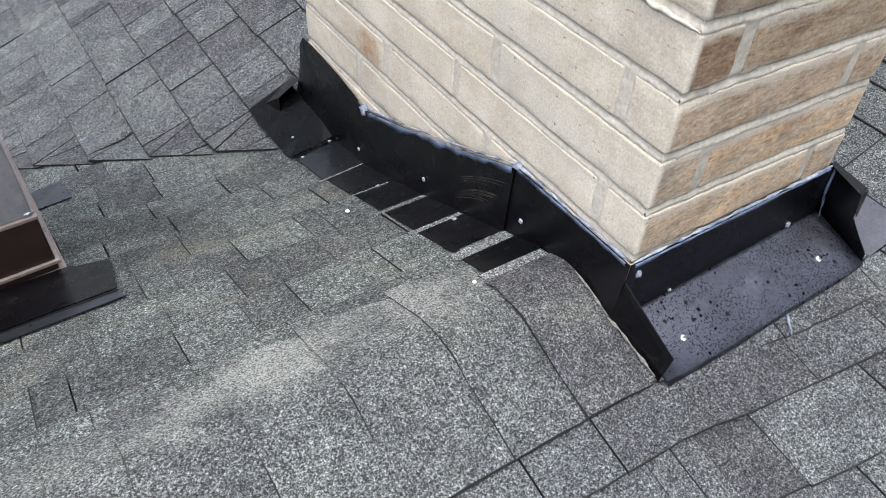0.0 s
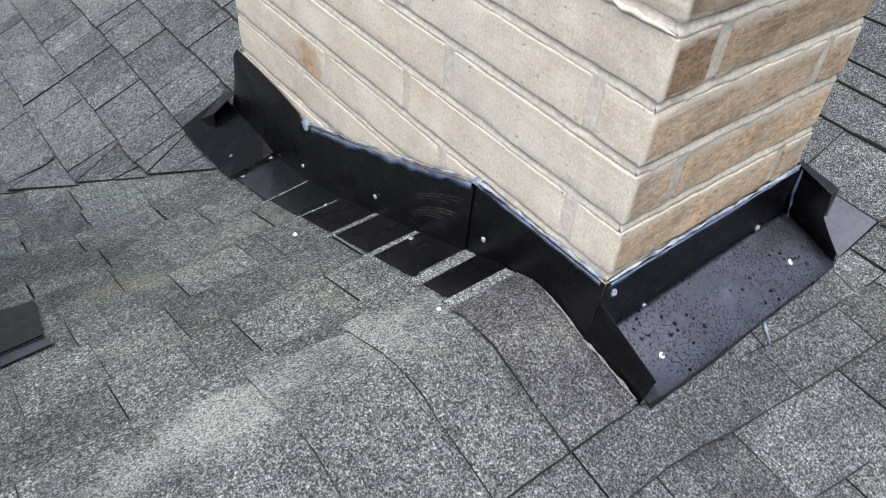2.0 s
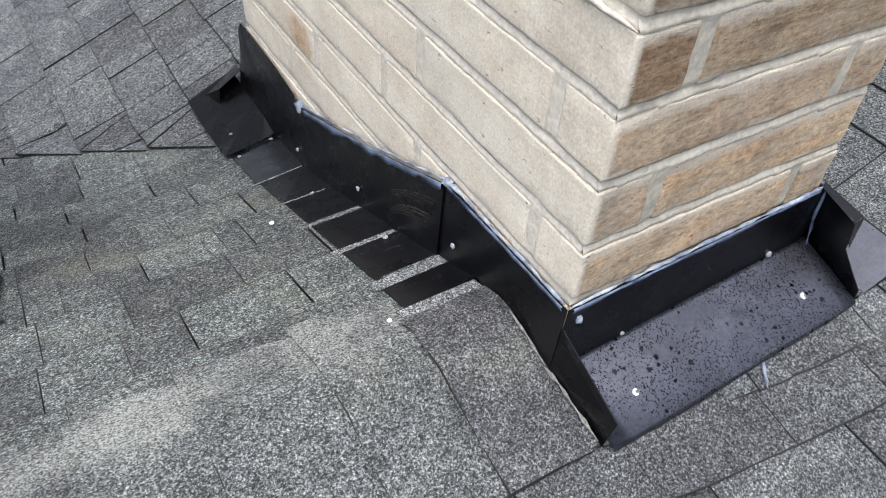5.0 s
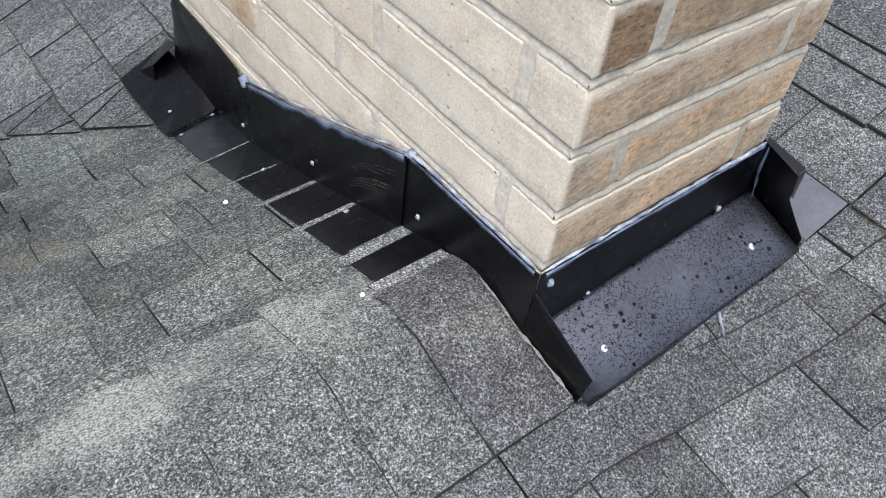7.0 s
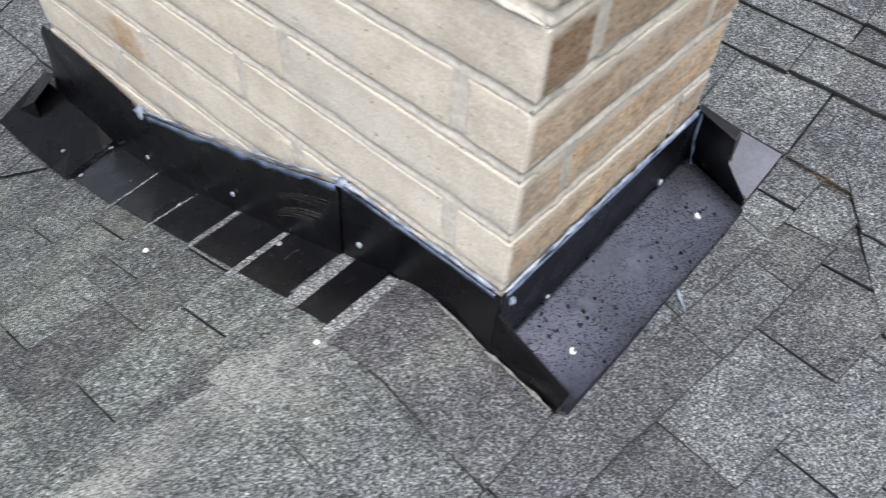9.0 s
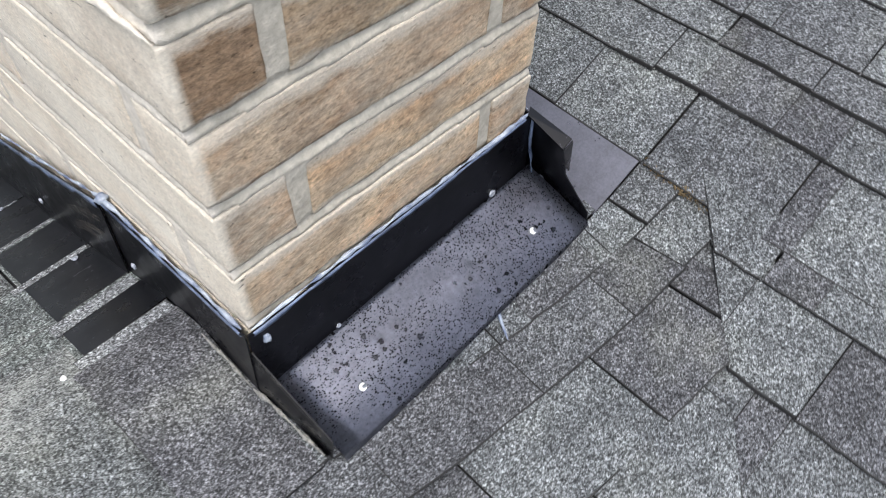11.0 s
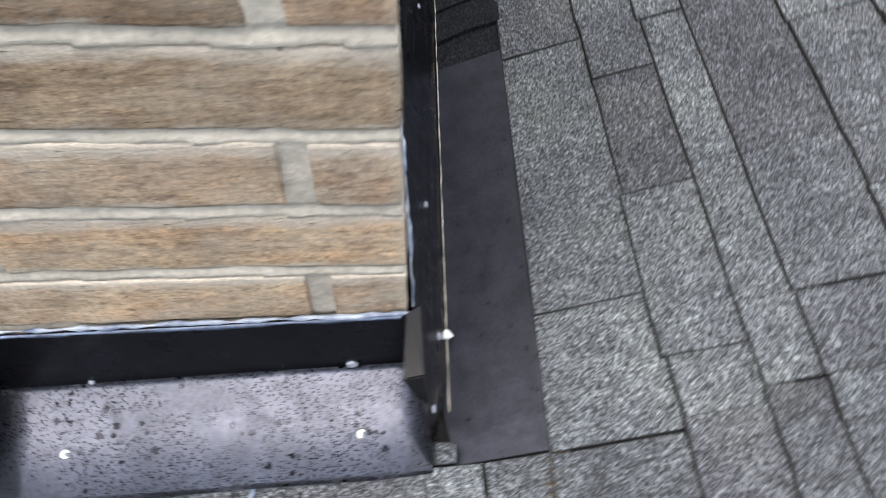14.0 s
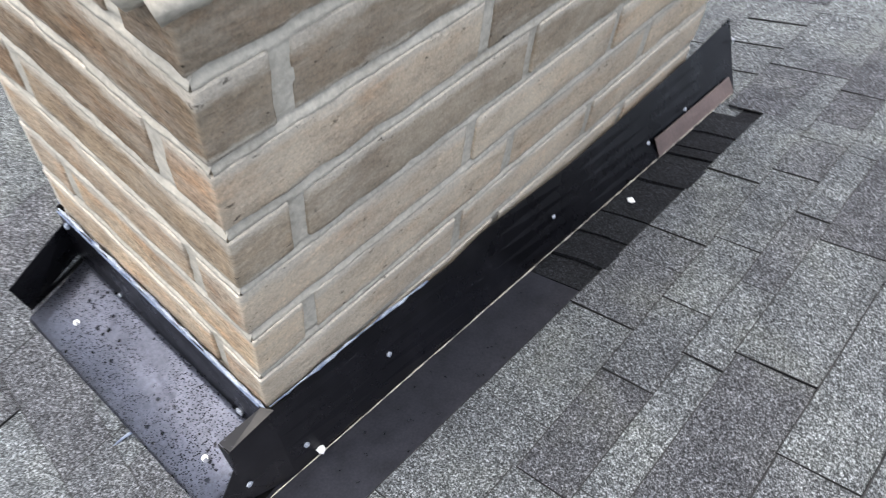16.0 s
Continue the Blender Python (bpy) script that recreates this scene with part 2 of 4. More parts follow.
def wet_pan_metal(name):
    k = Mat(name, 0.4, 0.85, 0.5)
    # dried haze on dark coated metal, beaded with rain
    def beads(scale, power, size_most):
        n = k.node("ShaderNodeTexVoronoi", Vector=k.co, Scale=scale, Randomness=1.0)
        size = k.node("ShaderNodeSeparateColor", Color=n.outputs["Color"]).outputs[1]
        edge = k.math("MULTIPLY", k.math("POWER", size, power), size_most)
        warp = k.math("MULTIPLY_ADD", k.noise(scale * 1.6, 3), 1.0, -0.5)
        return k.ramp(k.math("SUBTRACT", edge, k.math("ADD", n.outputs["Distance"], warp)), [(0.0, 0.0), (0.08, 1.0)])
    small = k.mix(1.0, beads(430.0, 1.0, 0.55), k.ramp(k.noise(14, 3), [(0.36, 0.1), (0.5, 1.0)]), "MULTIPLY")
    large = k.mix(1.0, beads(120.0, 4.0, 0.5), k.ramp(k.noise(9, 3), [(0.40, 0.0), (0.52, 1.0)]), "MULTIPLY")
    drop = k.mix(1.0, small, large, "LIGHTEN")
    col = k.ramp(k.noise(12, 4), [(0.3, (0.165, 0.172, 0.210)), (0.7, (0.245, 0.255, 0.312))])
    col = k.mix(1.0, col, k.ramp(k.noise(180, 3), [(0.3, 0.8), (0.7, 1.15)]), "MULTIPLY")
    col = k.mix(drop, col, (0.03, 0.03, 0.036))
    return k.done(col, drop, 0.5, 0.0015, k.mix(drop, (0.43, 0.43, 0.43), (0.12, 0.12, 0.12)))


METAL = black_metal("black_coated_metal")
METAL_DUSTY = black_metal("black_dusty_metal", haze=0.6)
PAN = wet_pan_metal("wet_dark_metal")
SHEET = plain("weathered_grey_black_metal", (0.060, 0.063, 0.078), (0.086, 0.090, 0.112), 30, 0.36, 0.75, 0.1)
BROWN = plain("brown_coated_metal", (0.013, 0.006, 0.006), (0.024, 0.012, 0.010), 8, 0.35, bump=0.1)
TRIM = plain("pale_brown_metal_edge", (0.22, 0.18, 0.16), (0.30, 0.25, 0.23), 12, 0.35, 0.3, 0.1)
OLD_BROWN = plain("old_brown_flashing", (0.10, 0.075, 0.07), (0.16, 0.12, 0.11), 20, 0.6, bump=0.3)
GREY_METAL = plain("grey_zinc_metal", (0.17, 0.17, 0.18), (0.23, 0.23, 0.24), 6, 0.5, 0.15, 0.15)
CRUMB = plain("gritty_old_sealant", (0.15, 0.15, 0.14), (0.42, 0.41, 0.38), 260, 0.95, bump=0.9)
CAULK = plain("blue_white_caulk", (0.09, 0.12, 0.20), (0.46, 0.51, 0.57), 30, 0.4, bump=0.5, turn=0.14)
SMEAR = plain("thin_blue_caulk_smear", (0.012, 0.018, 0.036), (0.17, 0.22, 0.33), 26, 0.35, bump=0.3, turn=0.2)
NAIL = plain("sealed_pale_nail_head", (0.22, 0.25, 0.31), (0.58, 0.60, 0.64), 90, 0.45, bump=0.5)
CLEAN_NAIL = plain("white_nail_head", (0.86, 0.86, 0.84), (0.92, 0.92, 0.90), 60, 0.4, bump=0.1)
DARK_SEAL = plain("smeared_sealant", (0.10, 0.11, 0.13), (0.2, 0.21, 0.24), 70, 0.3, bump=0.4)
SCRATCH = plain("bared_metal_scratch", (0.025, 0.023, 0.021), (0.09, 0.08, 0.07), 60, 0.5)
MOSS = plain("dead_moss", (0.045, 0.032, 0.014), (0.12, 0.085, 0.04), 120, 0.95, bump=0.9)
CHIP = plain("white_caulk_crumb", (0.80, 0.80, 0.78), (0.9, 0.9, 0.88), 80, 0.7)


# ---- building helpers ----
def mesh_of(name, bm, material):
    me = bpy.data.meshes.new(name)
    bm.normal_update()
    bm.to_mesh(me)
    bm.free()
    for m in material if isinstance(material, (list, tuple)) else [material]:
        me.materials.append(m)
    return me


def part(name, bm, material, parent=None, label=""):
    ob = new(name, mesh_of(name, bm, material))
    ob.parent = parent
    return tagged(ob, label)


def thing(name, label, category, group="", kind=""):
    return tagged(new(name), label, category, group, kind)


def prism(bm, top, bottom):
    """A closed solid between two rings of the same length, the top one counter-clockwise from above."""
    a, b = [bm.verts.new(p) for p in top], [bm.verts.new(p) for p in bottom]
    n = len(a)
    bm.faces.new(a)
    bm.faces.new(b[::-1])
    for i in range(n):
        bm.faces.new((a[i], b[i], b[(i + 1) % n], a[(i + 1) % n]))


def box(bm, x0, x1, y0, y1, z0, z1, bevel=0.0):
    r = bmesh.ops.create_cube(bm, size=1.0, matrix=Matrix.Translation(((x0 + x1) / 2, (y0 + y1) / 2, (z0 + z1) / 2)) @ Matrix.Diagonal((x1 - x0, y1 - y0, z1 - z0, 1)))
    if bevel:
        es = list({e for v in r["verts"] for e in v.link_edges})
        bmesh.ops.bevel(bm, geom=es, offset=bevel, segments=2, affect="EDGES", profile=0.6)


def sheet(bm, ring, thick, push=None):
    """A bent plate: the ring of points, thickened along push (or its own normal)."""
    p = [Vector(q) for q in ring]
    if push is None:
        push = (p[1] - p[0]).cross(p[2] - p[0]).normalized()
    d = Vector(push) * thick
    prism(bm, [q + d for q in p], p)


def clip(poly, a, b, c):
    """The part of a plan polygon where a*x + b*y <= c."""
    out = []
    for i, p in enumerate(poly):
        q = poly[(i + 1) % len(poly)]
        dp, dq = a * p[0] + b * p[1] - c, a * q[0] + b * q[1] - c
        if dp <= 0:
            out.append(p)
        if dp * dq < 0:
            s = dp / (dp - dq)
            out.append((p[0] + s * (q[0] - p[0]), p[1] + s * (q[1] - p[1])))
    return out


def tube(bm, points, radius, sides=6, wobble=0.0, seed=1):
    rnd = random.Random(seed)
    rings = []
    pts = [Vector(p) for p in points]
    for i, p in enumerate(pts):
        d = (pts[min(i + 1, len(pts) - 1)] - pts[max(i - 1, 0)]).normalized()
        u = d.orthogonal().normalized() if abs(d.z) > 0.9 else d.cross(Vector((0, 0, 1))).normalized()
        w = d.cross(u)
        r = radius * (1 + wobble * rnd.uniform(-1, 1))
        if i in (0, len(pts) - 1):
            r *= 0.5
        rings.append([bm.verts.new(p + r * (u * math.cos(a) + w * math.sin(a))) for a in (2 * math.pi * j / sides for j in range(sides))])
    for a, b in zip(rings, rings[1:]):
        for j in range(sides):
            bm.faces.new((a[j], a[(j + 1) % sides], b[(j + 1) % sides], b[j]))
    bm.faces.new(rings[0][::-1])
    bm.faces.new(rings[-1])


# ---- the roof: a low gable whose crest dies into the main slope, the chimney over the meeting ----
W, L = 0.425, 1.02          # chimney plan: x 0..W, y 0..L
CREST = 0.081


def z_main(x, y=0):
    return -0.115 + (0.39 if x > 0.565 else 0.455) * (x - 0.565) + 0.169 * max(0.0, -0.62 - y)


def z_far(x, y):
    return -0.049 - 0.41 * y + 0.165 * max(0.0, x + y - 0.665)


def z_near(x, y):
    dip = 0.03 * math.exp(-((x - 0.15) ** 2 + (y + 0.15) ** 2) / 0.04)
    to_valley = 0.739 - 0.93 * x + y
    swell = 0.3 * min(0.15, max(0.0, 0.15 - max(0.0, to_valley))) * min(1.0, max(0.0, (y + 0.56) / 0.2)) * min(1.0, max(0.0, (-y - 0.07) / 0.04))
    return -0.108 + 0.32 * y - dip + swell + 0.05 * max(0.0, x - 0.35)


def roof_z(x, y):
    return max(z_main(x, y), min(z_far(x, y), z_near(x, y)))


def shingle(bm, poly, zf, butt, head, axis, thick, lift=0.005, skew=0.0):
    """One tab: lies on zf, thicker towards its butt edge."""
    def along(p):
        return p[axis] - skew * max(0.0, p[0])

    def rise(p):
        u = (along(p) - head) / (butt - head)
        return 0.0015 + (lift + thick) * min(1.0, max(0.0, u))
    top = [(p[0], p[1], zf(p[0], p[1]) + rise(p)) for p in poly]
    low = [(p[0], p[1], zf(p[0], p[1]) + max(0.0, rise(p) - thick - 0.0005)) for p in poly]
    area = sum(poly[i][0] * poly[(i + 1) % len(poly)][1] - poly[(i + 1) % len(poly)][0] * poly[i][1] for i in range(len(poly)))
    if abs(area) < 2e-4:
        return False
    if area < 0:
        top, low = top[::-1], low[::-1]
    cut = sum(p[1 - axis] for p in poly) / len(poly)

    def worn_shadow_rim(p):
        """Dark rim of bare edge that also paints in the shadow line: wider at the butt than along the sides."""
        q = [p[0], p[1], p[2]]
        if abs(along(p) - head) > 0.8 * abs(butt - head):
            q[axis] += 0.0015 if head > butt else -0.0015
        q[1 - axis] += 0.0005 if p[1 - axis] < cut else -0.0005
        return q
    c = [bm.verts.new(worn_shadow_rim(p)) for p in top]
    a, b = [bm.verts.new((p[0], p[1], p[2] - 0.0006)) for p in top], [bm.verts.new(p) for p in low]
    bm.faces.new(c)
    for i in range(len(a)):
        bm.faces.new((c[i], a[i], a[(i + 1) % len(a)], c[(i + 1) % len(a)])).material_index = 1
    for i in range(len(a)):
        bm.faces.new((a[i], b[i], b[(i + 1) % len(a)], a[(i + 1) % len(a)])).material_index = 1
    return True


def course_cuts(rnd, lo, hi, given=()):
    """Joints along a course: the given ones, filled up on both sides with widths of 12 to 24 cm."""
    cuts = sorted(given) or [lo + rnd.uniform(0, 0.2)]
    while cuts[0] > lo:
        cuts.insert(0, cuts[0] - rnd.choice((0.12, 0.15, 0.19, 0.21)) * rnd.uniform(0.9, 1.1))
    while cuts[-1] < hi:
        cuts.append(cuts[-1] + rnd.choice((0.12, 0.15, 0.19, 0.21)) * rnd.uniform(0.9, 1.1))
    return cuts


def lay(parent, zf, axis, butts, cuts, span, limits, near, seed, overlap=0.03, skip=None, lift=0.005, wide=1.0, skew=0.0, split=None, mat=None):
    """Courses of shingles. axis: 0 if courses follow one another along x, 1 along y. butts: course edges, from the eave up the slope."""
    rnd = random.Random(seed)
    far = bmesh.new()
    up = 1 if butts[1] > butts[0] else -1
    for i in range(len(butts) - 1):
        butt, head = butts[i], butts[i + 1] + up * overlap
        row = course_cuts(rnd, span[0], span[1], cuts.get(i, ()))
        joints = []
        for a, b in zip(row, row[1:]):
            joints.append((a, rnd.choice((0.0003, 0.0007, 0.0011, 0.0017)) * wide))
            if b - a > 0.13 and rnd.random() < 0.45:
                joints.append((a + (b - a) * rnd.choice((0.3, 0.65, 0.75)), 0.0001))
        wave = 0.0
        for (a, gap_a), (b, gap_b) in zip(joints, joints[1:]):
            if gap_a > 0.0005:
                wave = rnd.uniform(-0.0025, 0.0025)
            lo, hi = a + gap_a, b - gap_b
            ragged = [lo, lo + (hi - lo) * rnd.uniform(0.3, 0.45), lo + (hi - lo) * rnd.uniform(0.6, 0.8), hi]
            edge = [(butt + wave + rnd.uniform(-0.0012, 0.0012), s) for s in ragged]
            ring = edge + [(head, hi), (head, lo)]
            poly = [(p, s) if axis == 0 else (s, p) for p, s in ring]
            if skew:
                poly = [(x, y + skew * max(0.0, x)) for x, y in poly]
            pieces = [poly]
            if split:
                a1, b1, c1 = split(butt)
                pieces = [clip(poly, a1, b1, c1 - 0.0002), clip(poly, -a1, -b1, -c1 - 0.0002)]
            for poly in pieces:
                for lim in limits:
                    if len(poly) > 2:
                        poly = clip(poly, *lim)
                if len(poly) < 3:
                    continue
                cx, cy = sum(p[0] for p in poly) / len(poly), sum(p[1] for p in poly) / len(poly)
                if 0.02 < cx < W - 0.02 and 0.02 < cy < L - 0.02:
                    continue
                if skip and skip(cx, cy):
                    continue
                thick = rnd.choice((0.0028, 0.0035, 0.0055))
                if near(cx, cy):
                    bm = bmesh.new()
                    if shingle(bm, poly, zf, butt, head, axis, thick, lift, skew):
                        part("shingle", bm, [mat or SHINGLE, ASPHALT], parent)
                    else:
                        bm.free()
                else:
                    shingle(far, poly, zf, butt, head, axis, thick, lift, skew)
    if far.faces:
        tagged(part("distant_shingles", far, [SHINGLE_FAR, ASPHALT], parent), kind="stuff")
    else:
        far.free()


def deck(name, label, zf, poly):
    bm = bmesh.new()
    sheet(bm, [(x, y, zf(x, y) - 0.06) for x, y in poly], 0.055, (0, 0, 1))
    ob = part(name, bm, FELT)
    return tagged(ob, label, "roof", kind="structure")


# plan lines of the two valleys: the main slope lies beyond them
VR = (0.93, -1.0, 0.739)
VL = (1.0, 1.0, 0.915)


roof_main = deck("roof_main", "grey asphalt shingle main roof slope, granules weathered, overcast-damp", lambda x, y: z_main(x, y) - 0.002, [(-3.3, 4.3), (-0.09, 1.0), (0.565, 1.0), (0.565, 4.9), (-3.3, 4.9)])
bm = bmesh.new()
for ring in (((0.565, -0.62), (3.1, -0.62), (3.1, 4.9), (0.565, 4.9)), ((0.565, -3.3), (3.1, -3.3), (3.1, -0.62), (0.565, -0.62)),
             ((0.565, -0.25), (0.16, -0.62), (0.565, -0.62)), ((0.16, -0.62), (-2.72, -3.3), (0.565, -3.3), (0.565, -0.62))):
    sheet(bm, [(x, y, z_main(x, y) - 0.062) for x, y in ring], 0.055, (0, 0, 1))
sheet(bm, [(x, y, z_main(x) - 0.062) for x, y in ((0.4, -0.15), (0.565, -0.15), (0.565, 1.05), (0.4, 1.05))], 0.055, (0, 0, 1))
part("roof_deck", bm, FELT, roof_main)
roof_far = deck("roof_gable_far_slope", "grey shingle gable slope falling away from the crest", lambda x, y: -0.049 - 0.41 * y - 0.003, [(-3.3, CREST), (0.4, CREST), (0.4, 0.55), (-3.3, 4.2)])
roof_near = tagged(new("roof_gable_near_slope"), "grey shingle gable slope below the chimney's wet pan", "roof", kind="structure")
bm = bmesh.new()
gx, gy = [-3.3 + 0.2 * i for i in range(16)] + [-0.2 + 0.04 * i for i in range(20)], [CREST] + [0.04 - 0.04 * i for i in range(18)] + [-0.7 - 0.2 * i for i in range(14)]
grid = [[bm.verts.new((x, y, z_near(x, y) - 0.006)) for y in gy] for x in gx]
for i in range(len(gx) - 1):
    for j in range(len(gy) - 1):
        if gx[i + 1] > 0.45 and gy[j + 1] > -0.14:
            continue
        if gy[j] < -0.7 and 0.93 * gx[i] - gy[j] > 0.739:
            continue
        bm.faces.new((grid[i][j], grid[i][j + 1], grid[i + 1][j + 1], grid[i + 1][j]))
bmesh.ops.solidify(bm, geom=bm.faces[:], thickness=0.05)
part("roof_deck", bm, FELT, roof_near)

# ---- chimney ----
PITCH, JOINT, HEAD = 0.085, 0.0145, 0.011
LOW, HIGH = -0.60, 1.20
chimney = thing("chimney", "pale tan rough-faced brick chimney with wide lime mortar joints", "chimney")


def sag(x):
    """The courses dip a little across the chimney's width."""
    return -0.021 * x / W


def west_heads(even):
    return [0.082, 0.432, 0.775] if even else [0.337, 0.665]


def east_heads(even):
    return [0.345, 0.66] if even else [0.080, 0.44, 0.79]


def south_heads(even):
    return [0.348] if even else [0.087]


LEVELS = [LOW + 0.03 * i for i in range(9)] + [-0.34 + 0.0038 * i for i in range(258)] + [0.65 + 0.025 * i for i in range(23)]


def mortar_face(verts, faces, along, place, axis, heads, proud=-0.0008):
    """One wall of mortar: each bed joint is struck, tucked in under the brick above and flush with the one below."""
    na = int(along / 0.0052)
    base = len(verts)
    for z in LEVELS:
        for i in range(na + 1):
            s = along * i / na
            p = place(s, 0.0, z)
            level = (p[2] - sag(p[0]) - JOINT * 0.5) / PITCH
            row, u = math.floor(level), level % 1.0
            up = (u * PITCH - (PITCH - JOINT)) / JOINT
            q = Vector(p)
            wave = 0.0010 * noise.noise(q * 14) + 0.0010 * noise.noise(q * 55) + 0.0006 * noise.noise(q * 160)
            if up >= 0:
                deep = proud if up < 0.3 else proud + (0.005 - proud) * (up - 0.3) / 0.7
            else:
                deep = 0.0042
                if min(abs(p[axis] - h) for h in heads(row % 2 == 0)) < HEAD + 0.003:
                    deep = 0.0012
            verts.append(place(s, deep - wave, z))
    for j in range(len(LEVELS) - 1):
        for i in range(na):
            k = base + j * (na + 1) + i
            faces.append((k, k + 1, k + na + 2, k + na + 1))


verts, faces = [], []
mortar_face(verts, faces, L - 0.006, lambda s, d, z: (0.0006 + d, L - 0.003 - s, z), 1, west_heads, 0.0008)
mortar_face(verts, faces, W - 0.002, lambda s, d, z: (0.001 + s, 0.001 + d, z), 0, south_heads)
mortar_face(verts, faces, L - 0.006, lambda s, d, z: (W - 0.001 - d, 0.003 + s, z), 1, east_heads)
mortar_face(verts, faces, W - 0.002, lambda s, d, z: (W - 0.001 - s, L - 0.003 - d, z), 0, south_heads)
k = len(verts)
verts += [(0.003, 0.004, HIGH), (W - 0.003, 0.004, HIGH), (W - 0.003, L - 0.005, HIGH), (0.003, L - 0.005, HIGH)]
faces.append((k, k + 1, k + 2, k + 3))
# the solid heart behind the joints
k = len(verts)
verts += [(x, y, z) for z in (LOW, HIGH - 0.002) for x, y in ((0.0065, 0.007), (W - 0.007, 0.007), (W - 0.007, L - 0.009), (0.0065, L - 0.009))]
faces += [(k, k + 1, k + 5, k + 4), (k + 1, k + 2, k + 6, k + 5), (k + 2, k + 3, k + 7, k + 6), (k + 3, k, k + 4, k + 7), (k + 4, k + 5, k + 6, k + 7)]
me = bpy.data.meshes.new("mortar_core")
me.from_pydata(verts, [], faces)
me.materials.append(MORTAR)
me.polygons.foreach_set("use_smooth", [True] * len(faces))
core = new("mortar_core", me)
core.parent = chimney
tagged(core, "pale lime mortar in wide uneven joints")


def brick_mesh(x0, x1, y0, y1, z0, z1, seed, step):
    """A rough-faced block: flat faces with shallow hollows, crumbled arrises and chipped corners."""
    def cuts(a, b):
        n = max(1, round((b - a - 0.007) / step))
        return [a, a + 0.0035] + [a + 0.0035 + (b - a - 0.007) * i / n for i in range(1, n)] + [b - 0.0035, b]
    axes = [cuts(x0, x1), cuts(y0, y1), cuts(z0, z1)]
    ends = [len(a) - 1 for a in axes]
    verts, faces, where = [], [], {}
    shift = Vector((seed * 1.7, seed * 0.3, 0))

    def vert(i):
        if i in where:
            return where[i]
        p = Vector((axes[0][i[0]], axes[1][i[1]], axes[2][i[2]]))
        side = [(-1 if i[a] == 0 else 1 if i[a] == ends[a] else 0) for a in range(3)]
        rims = sum(1 for k in side if k)
        q = p + shift
        hollow = 0.0011 * noise.noise(q * 16) + 0.0009 * noise.noise(q * 48) + 0.0005 * noise.noise(q * 120)
        chip = max(0.0, noise.noise(q * 34 + Vector((5, 0, 0)))) ** 1.5 * 0.006 + 0.0006
        for a in range(3):
            if side[a]:
                p[a] += side[a] * hollow * (0.6 if a == 0 and side[0] < 0 else 1.0)
                if rims > 1:
                    p[a] -= side[a] * chip * (0.6 if rims == 2 else 0.8)
        p.z += sag(p.x) + 0.0012 * noise.noise(p * 11)
        where[i] = len(verts)
        verts.append(p)
        return where[i]

    for a in range(3):
        b, c = (a + 1) % 3, (a + 2) % 3
        for end in (0, ends[a]):
            for i in range(ends[b]):
                for j in range(ends[c]):
                    ring = []
                    for di, dj in ((0, 0), (1, 0), (1, 1), (0, 1)):
                        k = [0, 0, 0]
                        k[a], k[b], k[c] = end, i + di, j + dj
                        ring.append(vert(tuple(k)))
                    faces.append(ring if end else ring[::-1])
    me = bpy.data.meshes.new("brick")
    me.from_pydata(verts, [], faces)
    me.polygons.foreach_set("use_smooth", [True] * len(faces))
    return me


def brick(x0, x1, y0, y1, z0, z1, seed):
    """Bricks of the darker batch begin three courses above the metal."""
    rnd = random.Random(seed)
    near = -0.32 < z0 < 0.62
    me = brick_mesh(x0, x1, y0, y1, z0, z1, seed, 0.016 if near else 0.08)
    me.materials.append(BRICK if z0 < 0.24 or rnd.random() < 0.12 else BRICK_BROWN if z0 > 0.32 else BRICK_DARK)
    ob = new("brick", me)
    ob.parent = chimney
    return ob


def bricks():
    k = 0
    rnd = random.Random(5)
    g, d = HEAD, 0.085
    for row in range(-7, 14):
        z0 = row * PITCH + JOINT * 0.5 + rnd.uniform(-0.0015, 0.0015)
        z1 = (row + 1) * PITCH - JOINT * 0.5 + rnd.uniform(-0.0015, 0.0015)
        even = row % 2 == 0
        west, east, mid = west_heads(even), east_heads(even), south_heads(even)[0]
        o = [rnd.uniform(-0.0016, 0.0016) for _ in range(8)]
        # the two corner bricks of the south face, turning into the sides
        brick(0.3 * o[0], mid - g, o[1], west[0] - g, z0, z1, k)
        brick(mid + g, W + o[2], o[3], east[0] - g, z0, z1, k + 1)
        k += 2
        for a, b in zip(west, west[1:] + [L]):
            brick(0.3 * o[4] + rnd.uniform(-0.0006, 0.0004), 0.085, a + 0.8 * g, b - (0.8 * g if b < L else 0), z0, z1, k)
            k += 1
        for a, b in zip(east, east[1:] + [L]):
            brick(W - 0.09, W + o[5] + rnd.uniform(-0.0015, 0.0015), a + 0.8 * g, b - (0.8 * g if b < L else 0), z0, z1, k)
            k += 1
        brick(0.09 + 2 * g, W - 0.09 - 2 * g, L - 0.09, L + o[6], z0, z1, k)
        k += 1


bricks()

# ---- flashing on the gable-end face (x = 0) ----
end_flashing = thing("step_flashing", "black coated metal wall flashing with stepped soakers, scuffed, nailed and caulked", "flashing")
T = 0.0016


def wall_plate(name, tops, lows, x_top, x_low, parent, push, label="", mat=METAL):
    bm = bmesh.new()
    a = [(x_top, y, z) for y, z in tops]
    b = [(x_low, y, z) for y, z in lows]
    ring = a + b[::-1]
    sheet(bm, ring, T, push)
    return part(name, bm, mat, parent, label)


